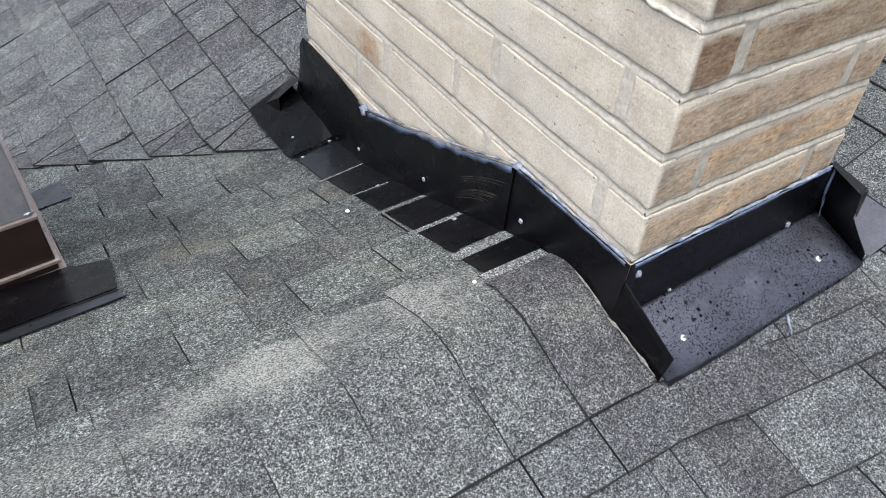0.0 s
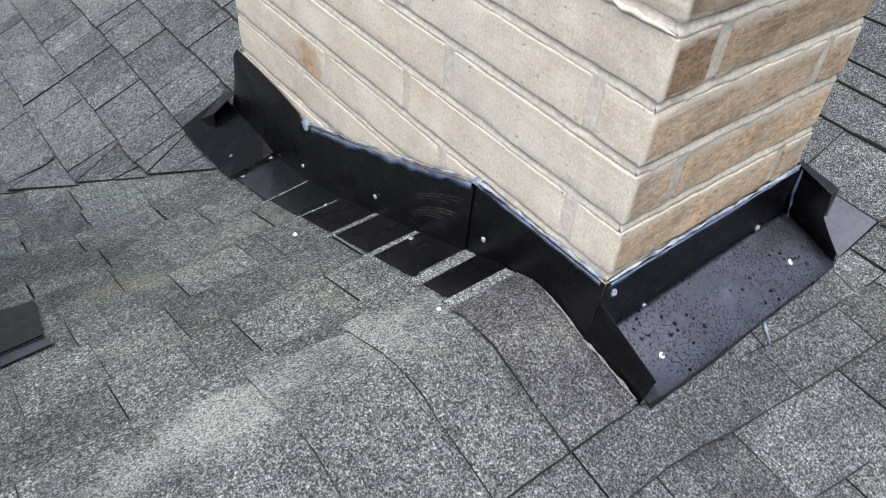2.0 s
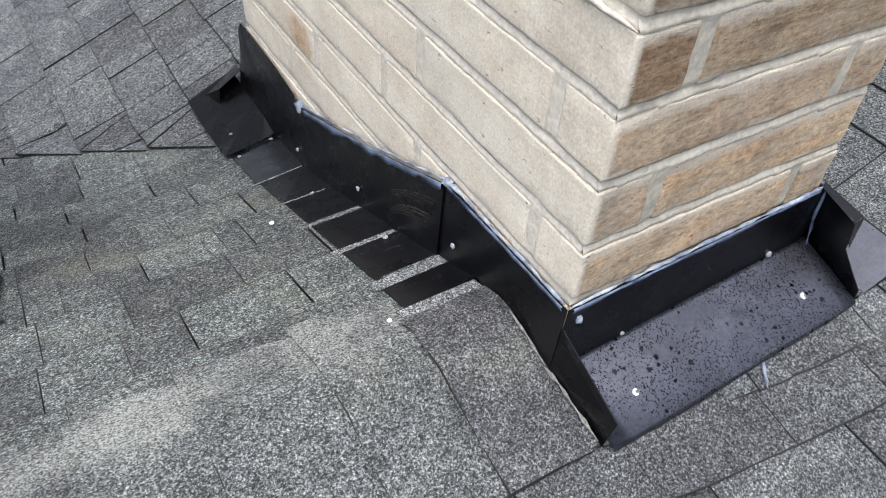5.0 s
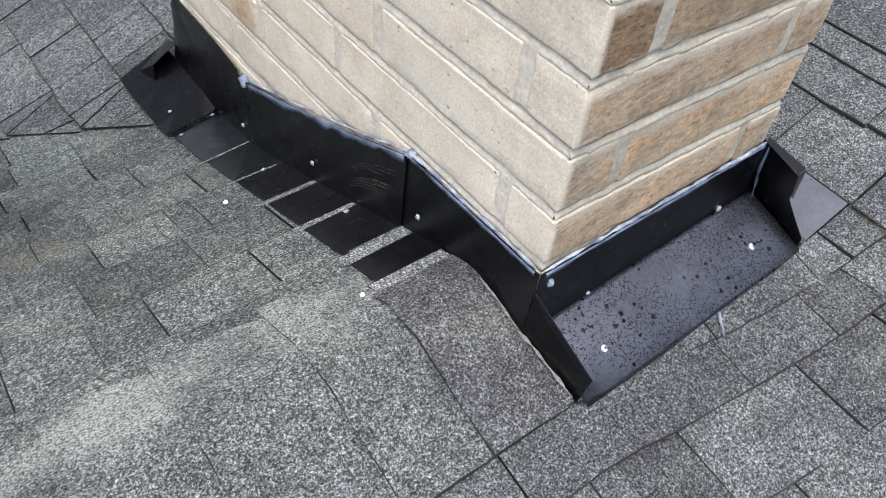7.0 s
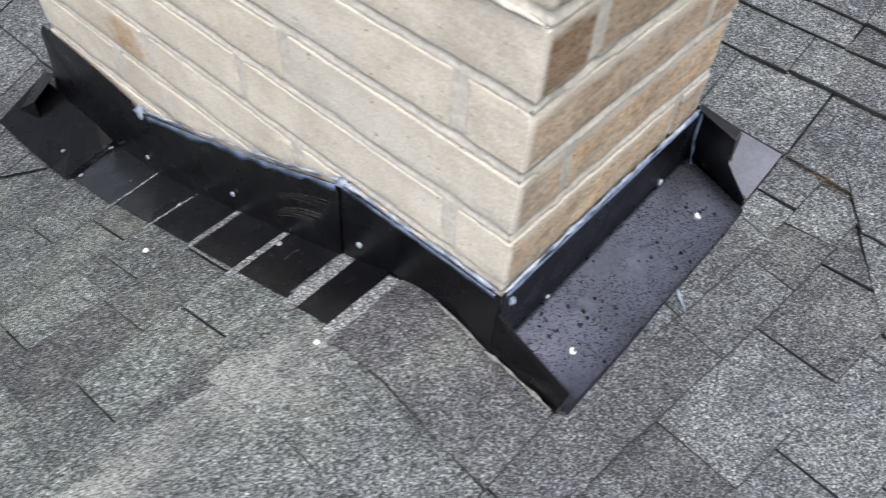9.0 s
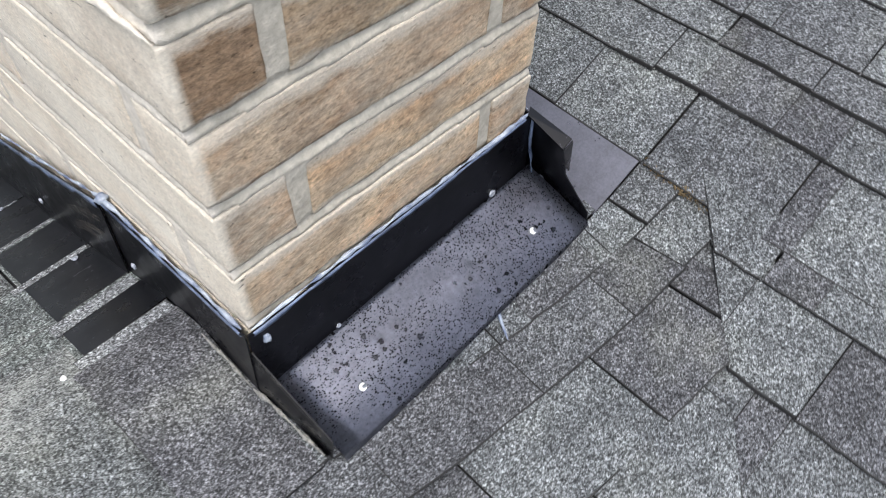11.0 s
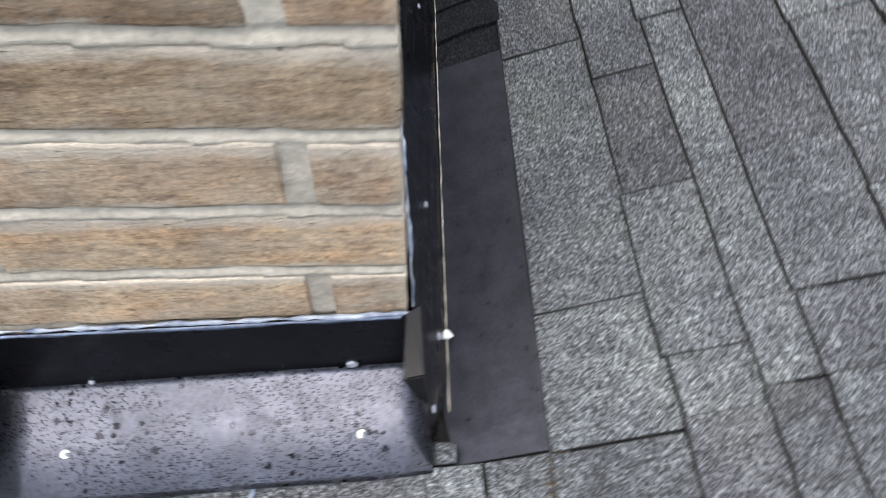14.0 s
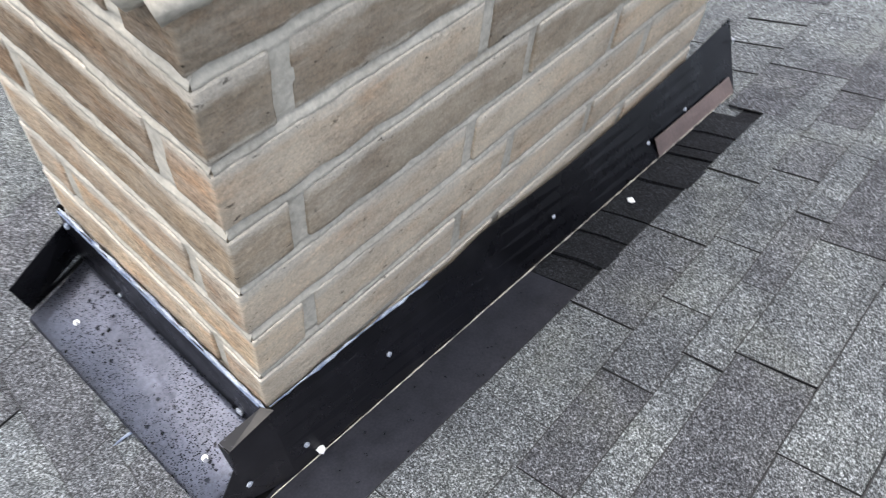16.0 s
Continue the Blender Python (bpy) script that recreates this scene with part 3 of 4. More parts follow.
wall_plate("upright_plate", [(-0.006, 0.0), (0.07, -0.001), (0.135, -0.003), (0.25, -0.006)], [(-0.006, -0.118), (0.07, -0.10), (0.17, -0.128), (0.25, -0.158)], -0.007, -0.012, end_flashing, (-1, 0, 0))
wall_plate("upright_plate", [(0.247, -0.007), (0.375, -0.061), (0.47, -0.10), (0.567, -0.134), (0.66, -0.166), (0.735, -0.193), (0.775, -0.192)], [(0.247, -0.156), (0.375, -0.206), (0.47, -0.246), (0.567, -0.285), (0.66, -0.323), (0.735, -0.354), (0.775, -0.37)], -0.0095, -0.016, end_flashing, (-1, 0, 0), "black plate scratched where it was dressed")
wall_plate("upright_plate", [(0.77, -0.189), (0.86, -0.176), (0.94, -0.172), (1.03, -0.17), (1.055, -0.20)], [(0.77, -0.368), (0.86, -0.405), (0.94, -0.44), (1.03, -0.42), (1.055, -0.40)], -0.007, -0.014, end_flashing, (-1, 0, 0))
# pale arcs scratched into the plate
rnd = random.Random(8)
for i in range(9):
    y0, drop = 0.385 - rnd.uniform(0, 0.02), 0.0062 * i
    span = rnd.uniform(0.08, 0.13)
    bm = bmesh.new()
    arc = [(-0.0128 - 0.03 * max(0.0, -0.045 - z) * 0.9, y, z) for y, z in ((y0 - span * u, -0.118 - drop + span * 0.58 * u + 0.006 * math.sin(math.pi * u)) for u in (0, 0.2, 0.4, 0.6, 0.8, 1.0))]
    tube(bm, arc, 0.0003, 4)
    part("scratch", bm, SCRATCH, end_flashing, "fine pale scratch in the coating")
# folded end past the far corner, and its upturned scoop
bm = bmesh.new()
sheet(bm, [(-0.008, 1.03, -0.172), (-0.008, 1.11, -0.385), (-0.012, 1.02, -0.40)], T, (-1, 0, 0))
part("folded_end", bm, METAL, end_flashing)
bm = bmesh.new()
awning = ((-0.082, 1.130, 0.026), (-0.004, 1.150, 0.030), (-0.004, 1.085, 0.062), (-0.062, 1.088, 0.050))
sheet(bm, [(x, y, roof_z(x, y) + up) for x, y, up in awning], T, (0, 0, 1))
cheek = ((-0.082, 1.130, 0.026), (-0.062, 1.088, 0.050), (-0.070, 1.072, 0.027))
sheet(bm, [(x, y, roof_z(x, y) + up) for x, y, up in cheek], T, (-1, 0, 0))
part("upturned_scoop", bm, METAL, end_flashing)
bm = bmesh.new()
px, py = [-0.124, -0.08, -0.04, -0.012], [0.898, 0.95, 1.0, 1.05, 1.10, 1.15]
net = [[bm.verts.new((x, y, roof_z(x, y) + 0.017 + 0.011 * min(1.0, max(0.0, (x + y - 0.845) / 0.015)) * min(1.0, max(0.0, (y - 0.90) / 0.04)))) for y in py] for x in px]
for i in range(3):
    for j in range(5):
        bm.faces.new((net[i][j], net[i + 1][j], net[i + 1][j + 1], net[i][j + 1]))
bmesh.ops.solidify(bm, geom=bm.faces[:], thickness=-0.0015)
part("corner_soaker", bm, METAL_DUSTY, end_flashing, "rain-wet corner plate with a nail")


def soaker(y0, y1, x_out, parent, lift=0.009, name="soaker"):
    bm = bmesh.new()
    ring = [(x_out, y0), (-0.012, y0), (-0.012, y1), (x_out, y1)]
    pts = [(x, y, z_far(x, y) + lift) for x, y in ring]
    sheet(bm, pts, T, (0, 0, 1))
    return part(name, bm, METAL_DUSTY, parent)


for y0, y1, xo in ((0.160, 0.221, -0.118), (0.244, 0.357, -0.113), (0.369, 0.483, -0.111), (0.491, 0.605, -0.109), (0.609, 0.7365, -0.109), (0.7395, 0.896, -0.113)):
    soaker(y0, y1, xo, end_flashing)
# wing past the near corner
bm = bmesh.new()
sheet(bm, [(-0.006, -0.006, -0.034), (-0.002, -0.114, -0.088), (0.001, -0.103, -0.158), (-0.012, -0.004, -0.120)], T, (-1, 0, 0))
part("corner_wing", bm, METAL, end_flashing)


# ---- apron flashing on the face y = 0 ----
apron = thing("apron_flashing", "black metal apron flashing with rain-beaded sloping pan", "flashing")
bm = bmesh.new()
sheet(bm, [(-0.006, -0.006, -0.001), (-0.006, -0.007, -0.118), (0.437, -0.007, -0.104), (0.437, -0.006, -0.004)], T, (0, -1, 0))
part("upright_plate", bm, METAL, apron)
bm = bmesh.new()
cols = 14
rows_y = [-0.007, -0.014, -0.06, -0.112, -0.1155]
vs = []
for i in range(cols + 1):
    s = i / cols
    x = 0.006 + 0.436 * s
    zb, zl = -0.112 + 0.012 * s, -0.1525 + 0.0185 * s
    line = []
    for y in rows_y:
        u = (-0.007 - y) / 0.105
        z = zb + (zl - zb) * min(u, 1.0) + 0.0025 * math.sin(9 * s + 20 * u) * u
        if y == rows_y[-1]:
            z -= 0.009
        line.append(bm.verts.new((x + (0.003 * u), y - 0.003 * s, z)))
    vs.append(line)
for i in range(cols):
    for j in range(len(rows_y) - 1):
        bm.faces.new((vs[i][j], vs[i][j + 1], vs[i + 1][j + 1], vs[i + 1][j]))
for f in bm.faces:
    f.smooth = True
bmesh.ops.solidify(bm, geom=bm.faces[:], thickness=0.0018)
part("pan", bm, PAN, apron, "dark pan beaded with rain, lower edge folded")

# ---- flashing on the uphill face (x = W) ----
side = thing("sidewall_flashing", "long black metal flashing along the uphill brick face, end folded", "flashing")
top3 = [(-0.052, -0.024), (-0.006, -0.004), (0.15, -0.014), (0.33, -0.036), (0.40, -0.024), (0.63, -0.053), (0.84, -0.052), (1.04, -0.046), (1.166, -0.034)]


def foot(y):
    """Where the side plate's foot meets the base sheet: it stands off further towards the far end."""
    x = 0.468 + 0.047 * y
    return x, -0.1075 + 0.4 * (x - 0.565)


def plate_x(y, z, top=-0.02):
    x, low = foot(y)
    return 0.4335 + (x - 0.4335) * (top - z) / (top - low)


bm = bmesh.new()
columns = []
# the near end past the brick: the lip, a step below it, and a tongue that curls inward
for y, zt, zb in ((-0.111, -0.118, -0.134), (-0.090, -0.093, -0.137), (-0.0705, -0.068, -0.140), (-0.067, -0.012, -0.141), (-0.050, -0.0095, -0.143), (-0.028, -0.006, -0.1455)):
    curl = 0.012 * min(1.0, (-0.006 - y) / 0.07)
    columns.append([(plate_x(y, zt + (zb - zt) * k / 5, -0.004) - curl, y, zt + (zb - zt) * k / 5) for k in range(6)])
for y, zt in top3[1:]:
    slant = 0.07 if y > 1.1 else 0.0
    x, zb = foot(y - slant)
    columns.append([(0.4335 + (x - 0.4335) * k / 5, y - slant * k / 5, zt + (zb - zt) * k / 5) for k in range(6)])
net = [[bm.verts.new(p) for p in c] for c in columns]
for c, d in zip(net, net[1:]):
    for k in range(5):
        bm.faces.new((c[k], c[k + 1], d[k + 1], d[k]))
bmesh.ops.recalc_face_normals(bm, faces=bm.faces[:])
bmesh.ops.solidify(bm, geom=bm.faces[:], thickness=T)
part("upright_plate", bm, METAL, side)
bm = bmesh.new()
sheet(bm, [(0.4245, -0.008, -0.0025), (0.419, -0.068, -0.0145), (0.438, -0.067, -0.0115), (0.4385, 0.0, -0.0025)], T, (0, 0, 1))
part("folded_cap", bm, METAL_DUSTY, side, "dull black folded top lip")
bm = bmesh.new()
sheet(bm, [(0.419, -0.0685, -0.0145), (0.431, -0.069, -0.052), (0.4425, -0.0695, -0.068), (0.438, -0.0675, -0.012)], T, (0, -1, 0))
part("folded_end", bm, METAL, side)
bm = bmesh.new()
sheet(bm, [(x, y, -0.1105 + 0.40 * (x - 0.565)) for x, y in ((0.462, -0.052), (0.470, -0.108), (0.5655, -0.110), (0.568, -0.02), (0.584, 0.47), (0.466, 0.47), (0.458, -0.03))], T, (0, 0, 1))
part("base_sheet", bm, SHEET, side, "weathered grey-black base sheet laid on the slope")
bm = bmesh.new()
sheet(bm, [(plate_x(y, z) + 0.001, y, z) for y, z in ((0.835, -0.099), (0.835, foot(0.835)[1] + 0.002), (1.092, foot(1.092)[1] + 0.002), (1.092, -0.099))], 0.002, (1, 0, 0.3))
part("old_flashing_strip", bm, OLD_BROWN, side, "faded brown older metal strip")

# ---- sealant, nails and crumbs ----
def bead(name, points, radius, material, label, seed):
    """An uneven run of caulk pressed along a metal edge."""
    rnd = random.Random(seed)
    fine = []
    for p, q in zip(points, points[1:]):
        p, q = Vector(p), Vector(q)
        n = max(2, int((q - p).length / 0.012))
        fine += [p.lerp(q, i / n) + Vector([rnd.uniform(-0.4, 0.4) * min(0.003, radius) for _ in range(3)]) for i in range(n)]
    fine.append(Vector(points[-1]))
    bm = bmesh.new()
    tube(bm, fine, radius, 6, 0.75, seed)
    for f in bm.faces:
        f.smooth = True
    return tagged(part(name, bm, material), label, "caulk")


bead("caulk_bead", [(-0.006, y, z) for y, z in ((0.0, 0.003), (0.07, 0.002), (0.135, 0.0), (0.247, -0.003))], 0.0021, CAULK, "blue-white caulk bead smeared between brick and metal", 1)
bead("caulk_bead", [(-0.006, y, z) for y, z in ((0.247, -0.003), (0.375, -0.058), (0.567, -0.131), (0.735, -0.190))], 0.0016, CAULK, "blue-white caulk bead along the lower brick edge", 2)
bead("caulk_bead", [(x, -0.006, 0.002 - 0.005 * x / W) for x in (0.0, 0.1, 0.2, 0.3, 0.43)], 0.0021, CAULK, "blue-white caulk bead along the apron's top edge", 3)
bead("caulk_bead", [(0.4325, y, z + 0.002) for y, z in ((0.0, -0.002), (0.15, -0.013), (0.28, -0.03))], 0.002, CAULK, "thin blue-white caulk line on the sidewall metal", 4)
bead("caulk_bead", [(0.433, -0.010, -0.008), (0.434, -0.012, -0.06), (0.438, -0.02, -0.104), (0.445, -0.03, -0.116)], 0.0016, SMEAR, "blue caulk run down the folded corner", 5)
bead("caulk_bead", [(foot(y)[0] + 0.0015, y, foot(y)[1] + 0.002) for y in (-0.05, 0.2, 0.5, 0.83, 1.09)], 0.0008, MORTAR, "thin pale gritty line where plate meets base sheet", 6)
bead("caulk_bead", [(-0.016, 0.0, -0.103), (-0.017, 0.035, -0.088), (-0.019, 0.075, -0.077)], 0.002, CRUMB, "crumbly pale sealant edge against the shingle", 7)
bead("caulk_bead", [(-0.016, -0.002, -0.106), (-0.011, -0.05, -0.120), (-0.007, -0.10, -0.140)], 0.002, CRUMB, "crumbly pale sealant edge under the metal wing", 8)


def smear(points, width, out, seed):
    """A thin film of caulk wiped down the metal below its bead, with an uneven lower edge."""
    bm = bmesh.new()
    rows = []
    for p, q in zip(points, points[1:]):
        p, q = Vector(p), Vector(q)
        n = max(3, int((q - p).length / 0.01))
        for i in range(n):
            m = p.lerp(q, i / n)
            drop = width * (0.75 + 0.7 * noise.noise(m * 25 + Vector((seed, 0, 0))) + 0.3 * noise.noise(m * 90))
            o = Vector(out)
            rows.append([bm.verts.new(m + o * k) for k in (0.0022, 0.0)] + [bm.verts.new(m + o * k + Vector((0, 0, -max(0.002, drop)))) for k in (0.0012, 0.0)])
    for r, s in zip(rows, rows[1:]):
        bm.faces.new((r[0], s[0], s[2], r[2]))
        bm.faces.new((r[2], s[2], s[3], r[3]))
        bm.faces.new((r[1], s[1], s[0], r[0]))
    bmesh.ops.recalc_face_normals(bm, faces=bm.faces[:])
    for f in bm.faces:
        f.smooth = True
    tagged(part("caulk_smear", bm, SMEAR), "thin dark blue caulk wiped over the black metal's top edge", "caulk")


smear([(-0.0090, 0.0, 0.0), (-0.0090, 0.135, -0.002), (-0.0092, 0.25, -0.006)], 0.007, (-1, 0, 0), 1)
smear([(-0.0115, 0.25, -0.008), (-0.0115, 0.375, -0.061), (-0.0115, 0.567, -0.134), (-0.0115, 0.73, -0.192)], 0.014, (-1, 0, 0), 2)
smear([(0.0, -0.0078, -0.001), (0.2, -0.0078, -0.003), (0.43, -0.0078, -0.004)], 0.007, (0, -1, 0), 3)


def blob(name, at, size, material, label, category, seed, flat=0.5):
    bm = bmesh.new()
    bmesh.ops.create_icosphere(bm, subdivisions=2, radius=1.0)
    for v in bm.verts:
        v.co *= 1 + 0.45 * noise.noise(v.co * 1.6 + Vector((seed, 0, 0)))
        v.co = Vector((v.co.x * size, v.co.y * size, v.co.z * size * flat))
    for f in bm.faces:
        f.smooth = True
    ob = tagged(part(name, bm, material), label, category)
    ob.location = at
    return ob


def nail(at, normal, r, label, head=NAIL, smear=None):
    """A roofing nail head under a dab of sealant, on whatever face it was driven into."""
    ob = thing("roofing_nail", label, "nail", "roofing nails in the flashing")
    bm = bmesh.new()
    bmesh.ops.create_cone(bm, cap_ends=True, segments=14, radius1=r, radius2=r * 0.72, depth=0.003)
    for v in bm.verts:
        if v.co.z > 0:
            v.co.z += 0.0015 * noise.noise(v.co * 300)
    part("head", bm, head, ob)
    bm = bmesh.new()
    bmesh.ops.create_icosphere(bm, subdivisions=2, radius=1.0)
    for v in bm.verts:
        v.co *= 1 + 0.5 * noise.noise(v.co * 1.3 + Vector(at) * 50)
        v.co = Vector((v.co.x * r * 1.15, v.co.y * r * 1.05, v.co.z * 0.0016))
    for f in bm.faces:
        f.smooth = True
    part("sealant_dab", bm, smear or DARK_SEAL, ob)
    ob.matrix_world = Matrix.Translation(at) @ Vector(normal).to_track_quat("Z", "Y").to_matrix().to_4x4()
    return ob


LBL = "small nail head under a pale sealant dab"
for at in ((-0.017, 0.209, -0.086), (-0.019, 0.490, -0.200), (-0.018, 0.757, -0.305)):
    nail(at, (-1, 0, 0.1), 0.004, LBL, smear=NAIL)
for at in ((-0.043, 0.350), (-0.055, 0.606), (-0.088, 0.962), (-0.100, 0.880), (-0.024, 0.893)):
    nail((at[0], at[1], roof_z(*at) + (0.030 if at[1] > 0.9 else 0.013)), (0, 0.38, 0.92), 0.0038, LBL, smear=NAIL)
for x, y, z in ((0.075, -0.073, -0.1360), (0.374, -0.076, -0.1242)):
    nail((x, y, z), (0, -0.38, 0.92), 0.006, "clean white nail head in a ring of sealant on the pan", CLEAN_NAIL)
nail((0.367, -0.010, -0.098), (0, -1, 0.2), 0.005, LBL, smear=NAIL)
nail((0.10, -0.010, -0.106), (0, -1, 0.2), 0.003, LBL, smear=NAIL)
for y, z in ((-0.062, -0.105), (0.022, -0.108), (0.18, -0.078), (0.547, -0.085), (0.815, -0.096), (0.937, -0.092), (1.138, -0.054)):
    nail((plate_x(y, z) + 0.003 - 0.13 * max(0.0, -y), y, z), (0.92, 0, 0.36), 0.0038, LBL, smear=NAIL)
blob("caulk_lump", (-0.008, 0.742, -0.197), 0.011, CAULK, "blue-white lump of caulk on the brick edge", "caulk", 3, 1.1)
blob("caulk_lump", (0.012, -0.009, -0.024), 0.0042, CAULK, "blue caulk smear at the chimney corner", "caulk", 5, 1.5)
blob("caulk_lump", (-0.006, 0.245, -0.004), 0.0075, CAULK, "blue-white caulk lump where two plates lap", "caulk", 8, 0.7)
blob("caulk_lump", (0.442, -0.03, -0.114), 0.008, CAULK, "blue caulk smear in the folded corner", "caulk", 9, 0.4)
for (x, y), r in (((-0.157, 0.541), 0.0045), ((-0.148, 0.146), 0.0035)):
    blob("caulk_crumb", (x, y, roof_z(x, y) + 0.013), r, CHIP, "white crumb of caulk lying on a shingle", "debris", x * 9, 0.5)
blob("caulk_crumb", (0.471, 0.036, -0.132), 0.006, CHIP, "white crumb of caulk at the foot of the metal", "debris", 2, 0.6)
blob("caulk_crumb", (0.531, 0.699, -0.119), 0.0065, CHIP, "white crumb of caulk on the wet shingles", "debris", 4, 0.4)
bm = bmesh.new()
tube(bm, [(0.262, -0.098, -0.1445), (0.266, -0.108, -0.1475), (0.262, -0.118, -0.153), (0.258, -0.126, -0.158), (0.252, -0.142, -0.170)], 0.0026, 7, 0.3, 4)
tagged(part("caulk_drip", bm, CAULK), "thin blue-white caulk drip hanging over the pan's edge", "caulk")
blob("caulk_lump", (0.262, -0.098, -0.143), 0.0055, CAULK, "round blue-white start of a caulk drip", "caulk", 12, 0.7)
# dead moss caught at the top of the valley
bm = bmesh.new()
rnd = random.Random(3)
for i in range(120):
    s = rnd.random()
    x, y = 0.566 - 0.01 * s + rnd.gauss(0, 0.004), -0.115 - 0.11 * s + rnd.gauss(0, 0.004)
    r = rnd.uniform(0.0008, 0.0024) * (1.4 - abs(s - 0.45) * 1.6)
    bmesh.ops.create_icosphere(bm, subdivisions=1, radius=r, matrix=pose(x, y, roof_z(x, y) + 0.004 + rnd.uniform(0, 0.003), 0, 0, 40 * s) @ Matrix.Rotation(rnd.uniform(0, 6.3), 4, "Z") @ Matrix.Diagonal((2.4, 0.6, 0.5, 1)))
tagged(part("valley_moss", bm, MOSS), "tuft of dead brown moss and needles in the valley", "moss", kind="stuff")

# mortar squeezed out and left standing at the corners
def mortar_ledge(points, radius, seed):
    bead("mortar_ledge", points, radius, MORTAR, "rough white mortar squeezed out of a brick joint", seed)["category"] = "mortar"


mortar_ledge([(0.0, 0.13, 0.339), (-0.001, 0.07, 0.338), (-0.001, 0.0, 0.337)], 0.0028, 21)
mortar_ledge([(0.37, -0.001, 0.560), (0.424, -0.003, 0.557), (0.427, 0.04, 0.559), (0.427, 0.10, 0.562)], 0.013, 23)

# ---- clad vent stack beside the chimney ----
stack = thing("vent_stack", "brown metal clad vent box with grey upper casing and black apron", "vent")
SX1, SY0, SY1 = -0.657, 0.75, 1.27


def casing(name, x0, x1, y0, y1, z0, z1, bevel, mat, label):
    """A sheet-metal box of the stack, which stands a little askew to the roof."""
    bm = bmesh.new()
    box(bm, x0, x1, y0, y1, z0, z1, bevel)
    bmesh.ops.rotate(bm, verts=bm.verts[:], cent=(SX1, SY0, 0), matrix=Matrix.Rotation(radians(2.6), 3, "Z"))
    part(name, bm, mat, stack, label)


casing("lower_casing", -1.25, SX1, SY0, SY1, -0.75, -0.205, 0.004, BROWN, "dark brown coated casing")
for z0, d in ((-0.345, 0.012), (-0.320, 0.006), (-0.205 - 0.007, 0.0015)):
    casing("casing_trim", -1.25 - d, SX1 + d, SY0 - d, SY1 + d, z0, z0 + 0.0075, 0.0015, TRIM, "pale brown folded metal trim")
casing("upper_casing", -1.22, SX1 - 0.004, SY0 + 0.004, SY1 - 0.03, -0.205, 0.75, 0.004, GREY_METAL, "dull grey metal upper casing")
bm = bmesh.new()
sheet(bm, [(x, y, z_far(x, y) + 0.016) for x, y in ((-1.35, 0.575), (-0.585, 0.575), (-0.572, 0.712), (-0.63, 0.735), (-0.66, 0.765), (-1.35, 0.765))], 0.002, (0, 0, 1))
sheet(bm, [(x, y, z_far(x, y) + 0.016) for x, y in ((-1.35, 0.573), (-0.585, 0.573))] + [(-0.585, 0.568, z_far(0, 0.568) + 0.006), (-1.35, 0.568, z_far(0, 0.568) + 0.006)], 0.002, (0, -1, 0))
part("apron_plate", bm, METAL, stack, "black metal apron plate")
bm = bmesh.new()
sheet(bm, [(x, y, z_far(x, y) + 0.011) for x, y in ((-1.35, 0.540), (-0.578, 0.540), (-0.582, 0.57), (-1.35, 0.57))], 0.002, (0, 0, 1))
part("apron_edge", bm, SHEET, stack, "grey weathered lower metal edge")
bm = bmesh.new()
sheet(bm, [(x, y, z_far(x, y) + 0.012) for x, y in ((-0.68, 1.17), (-0.580, 1.19), (-0.586, 1.32), (-0.68, 1.32))], 0.002, (0, 0, 1))
part("side_flange", bm, SHEET, stack, "grey-black side flange lying on the shingles")
blob("caulk_lump", (SX1 - 0.012, SY0 + 0.01, -0.205 + 0.008), 0.010, CAULK, "blue-white caulk smeared on the vent casing edge", "caulk", 15, 0.4)

# ---- shingles ----
cap = tagged(new("ridge_cap"), "weathered grey ridge cap shingles bent over the crest, chalky and worn", "ridge cap", kind="structure")


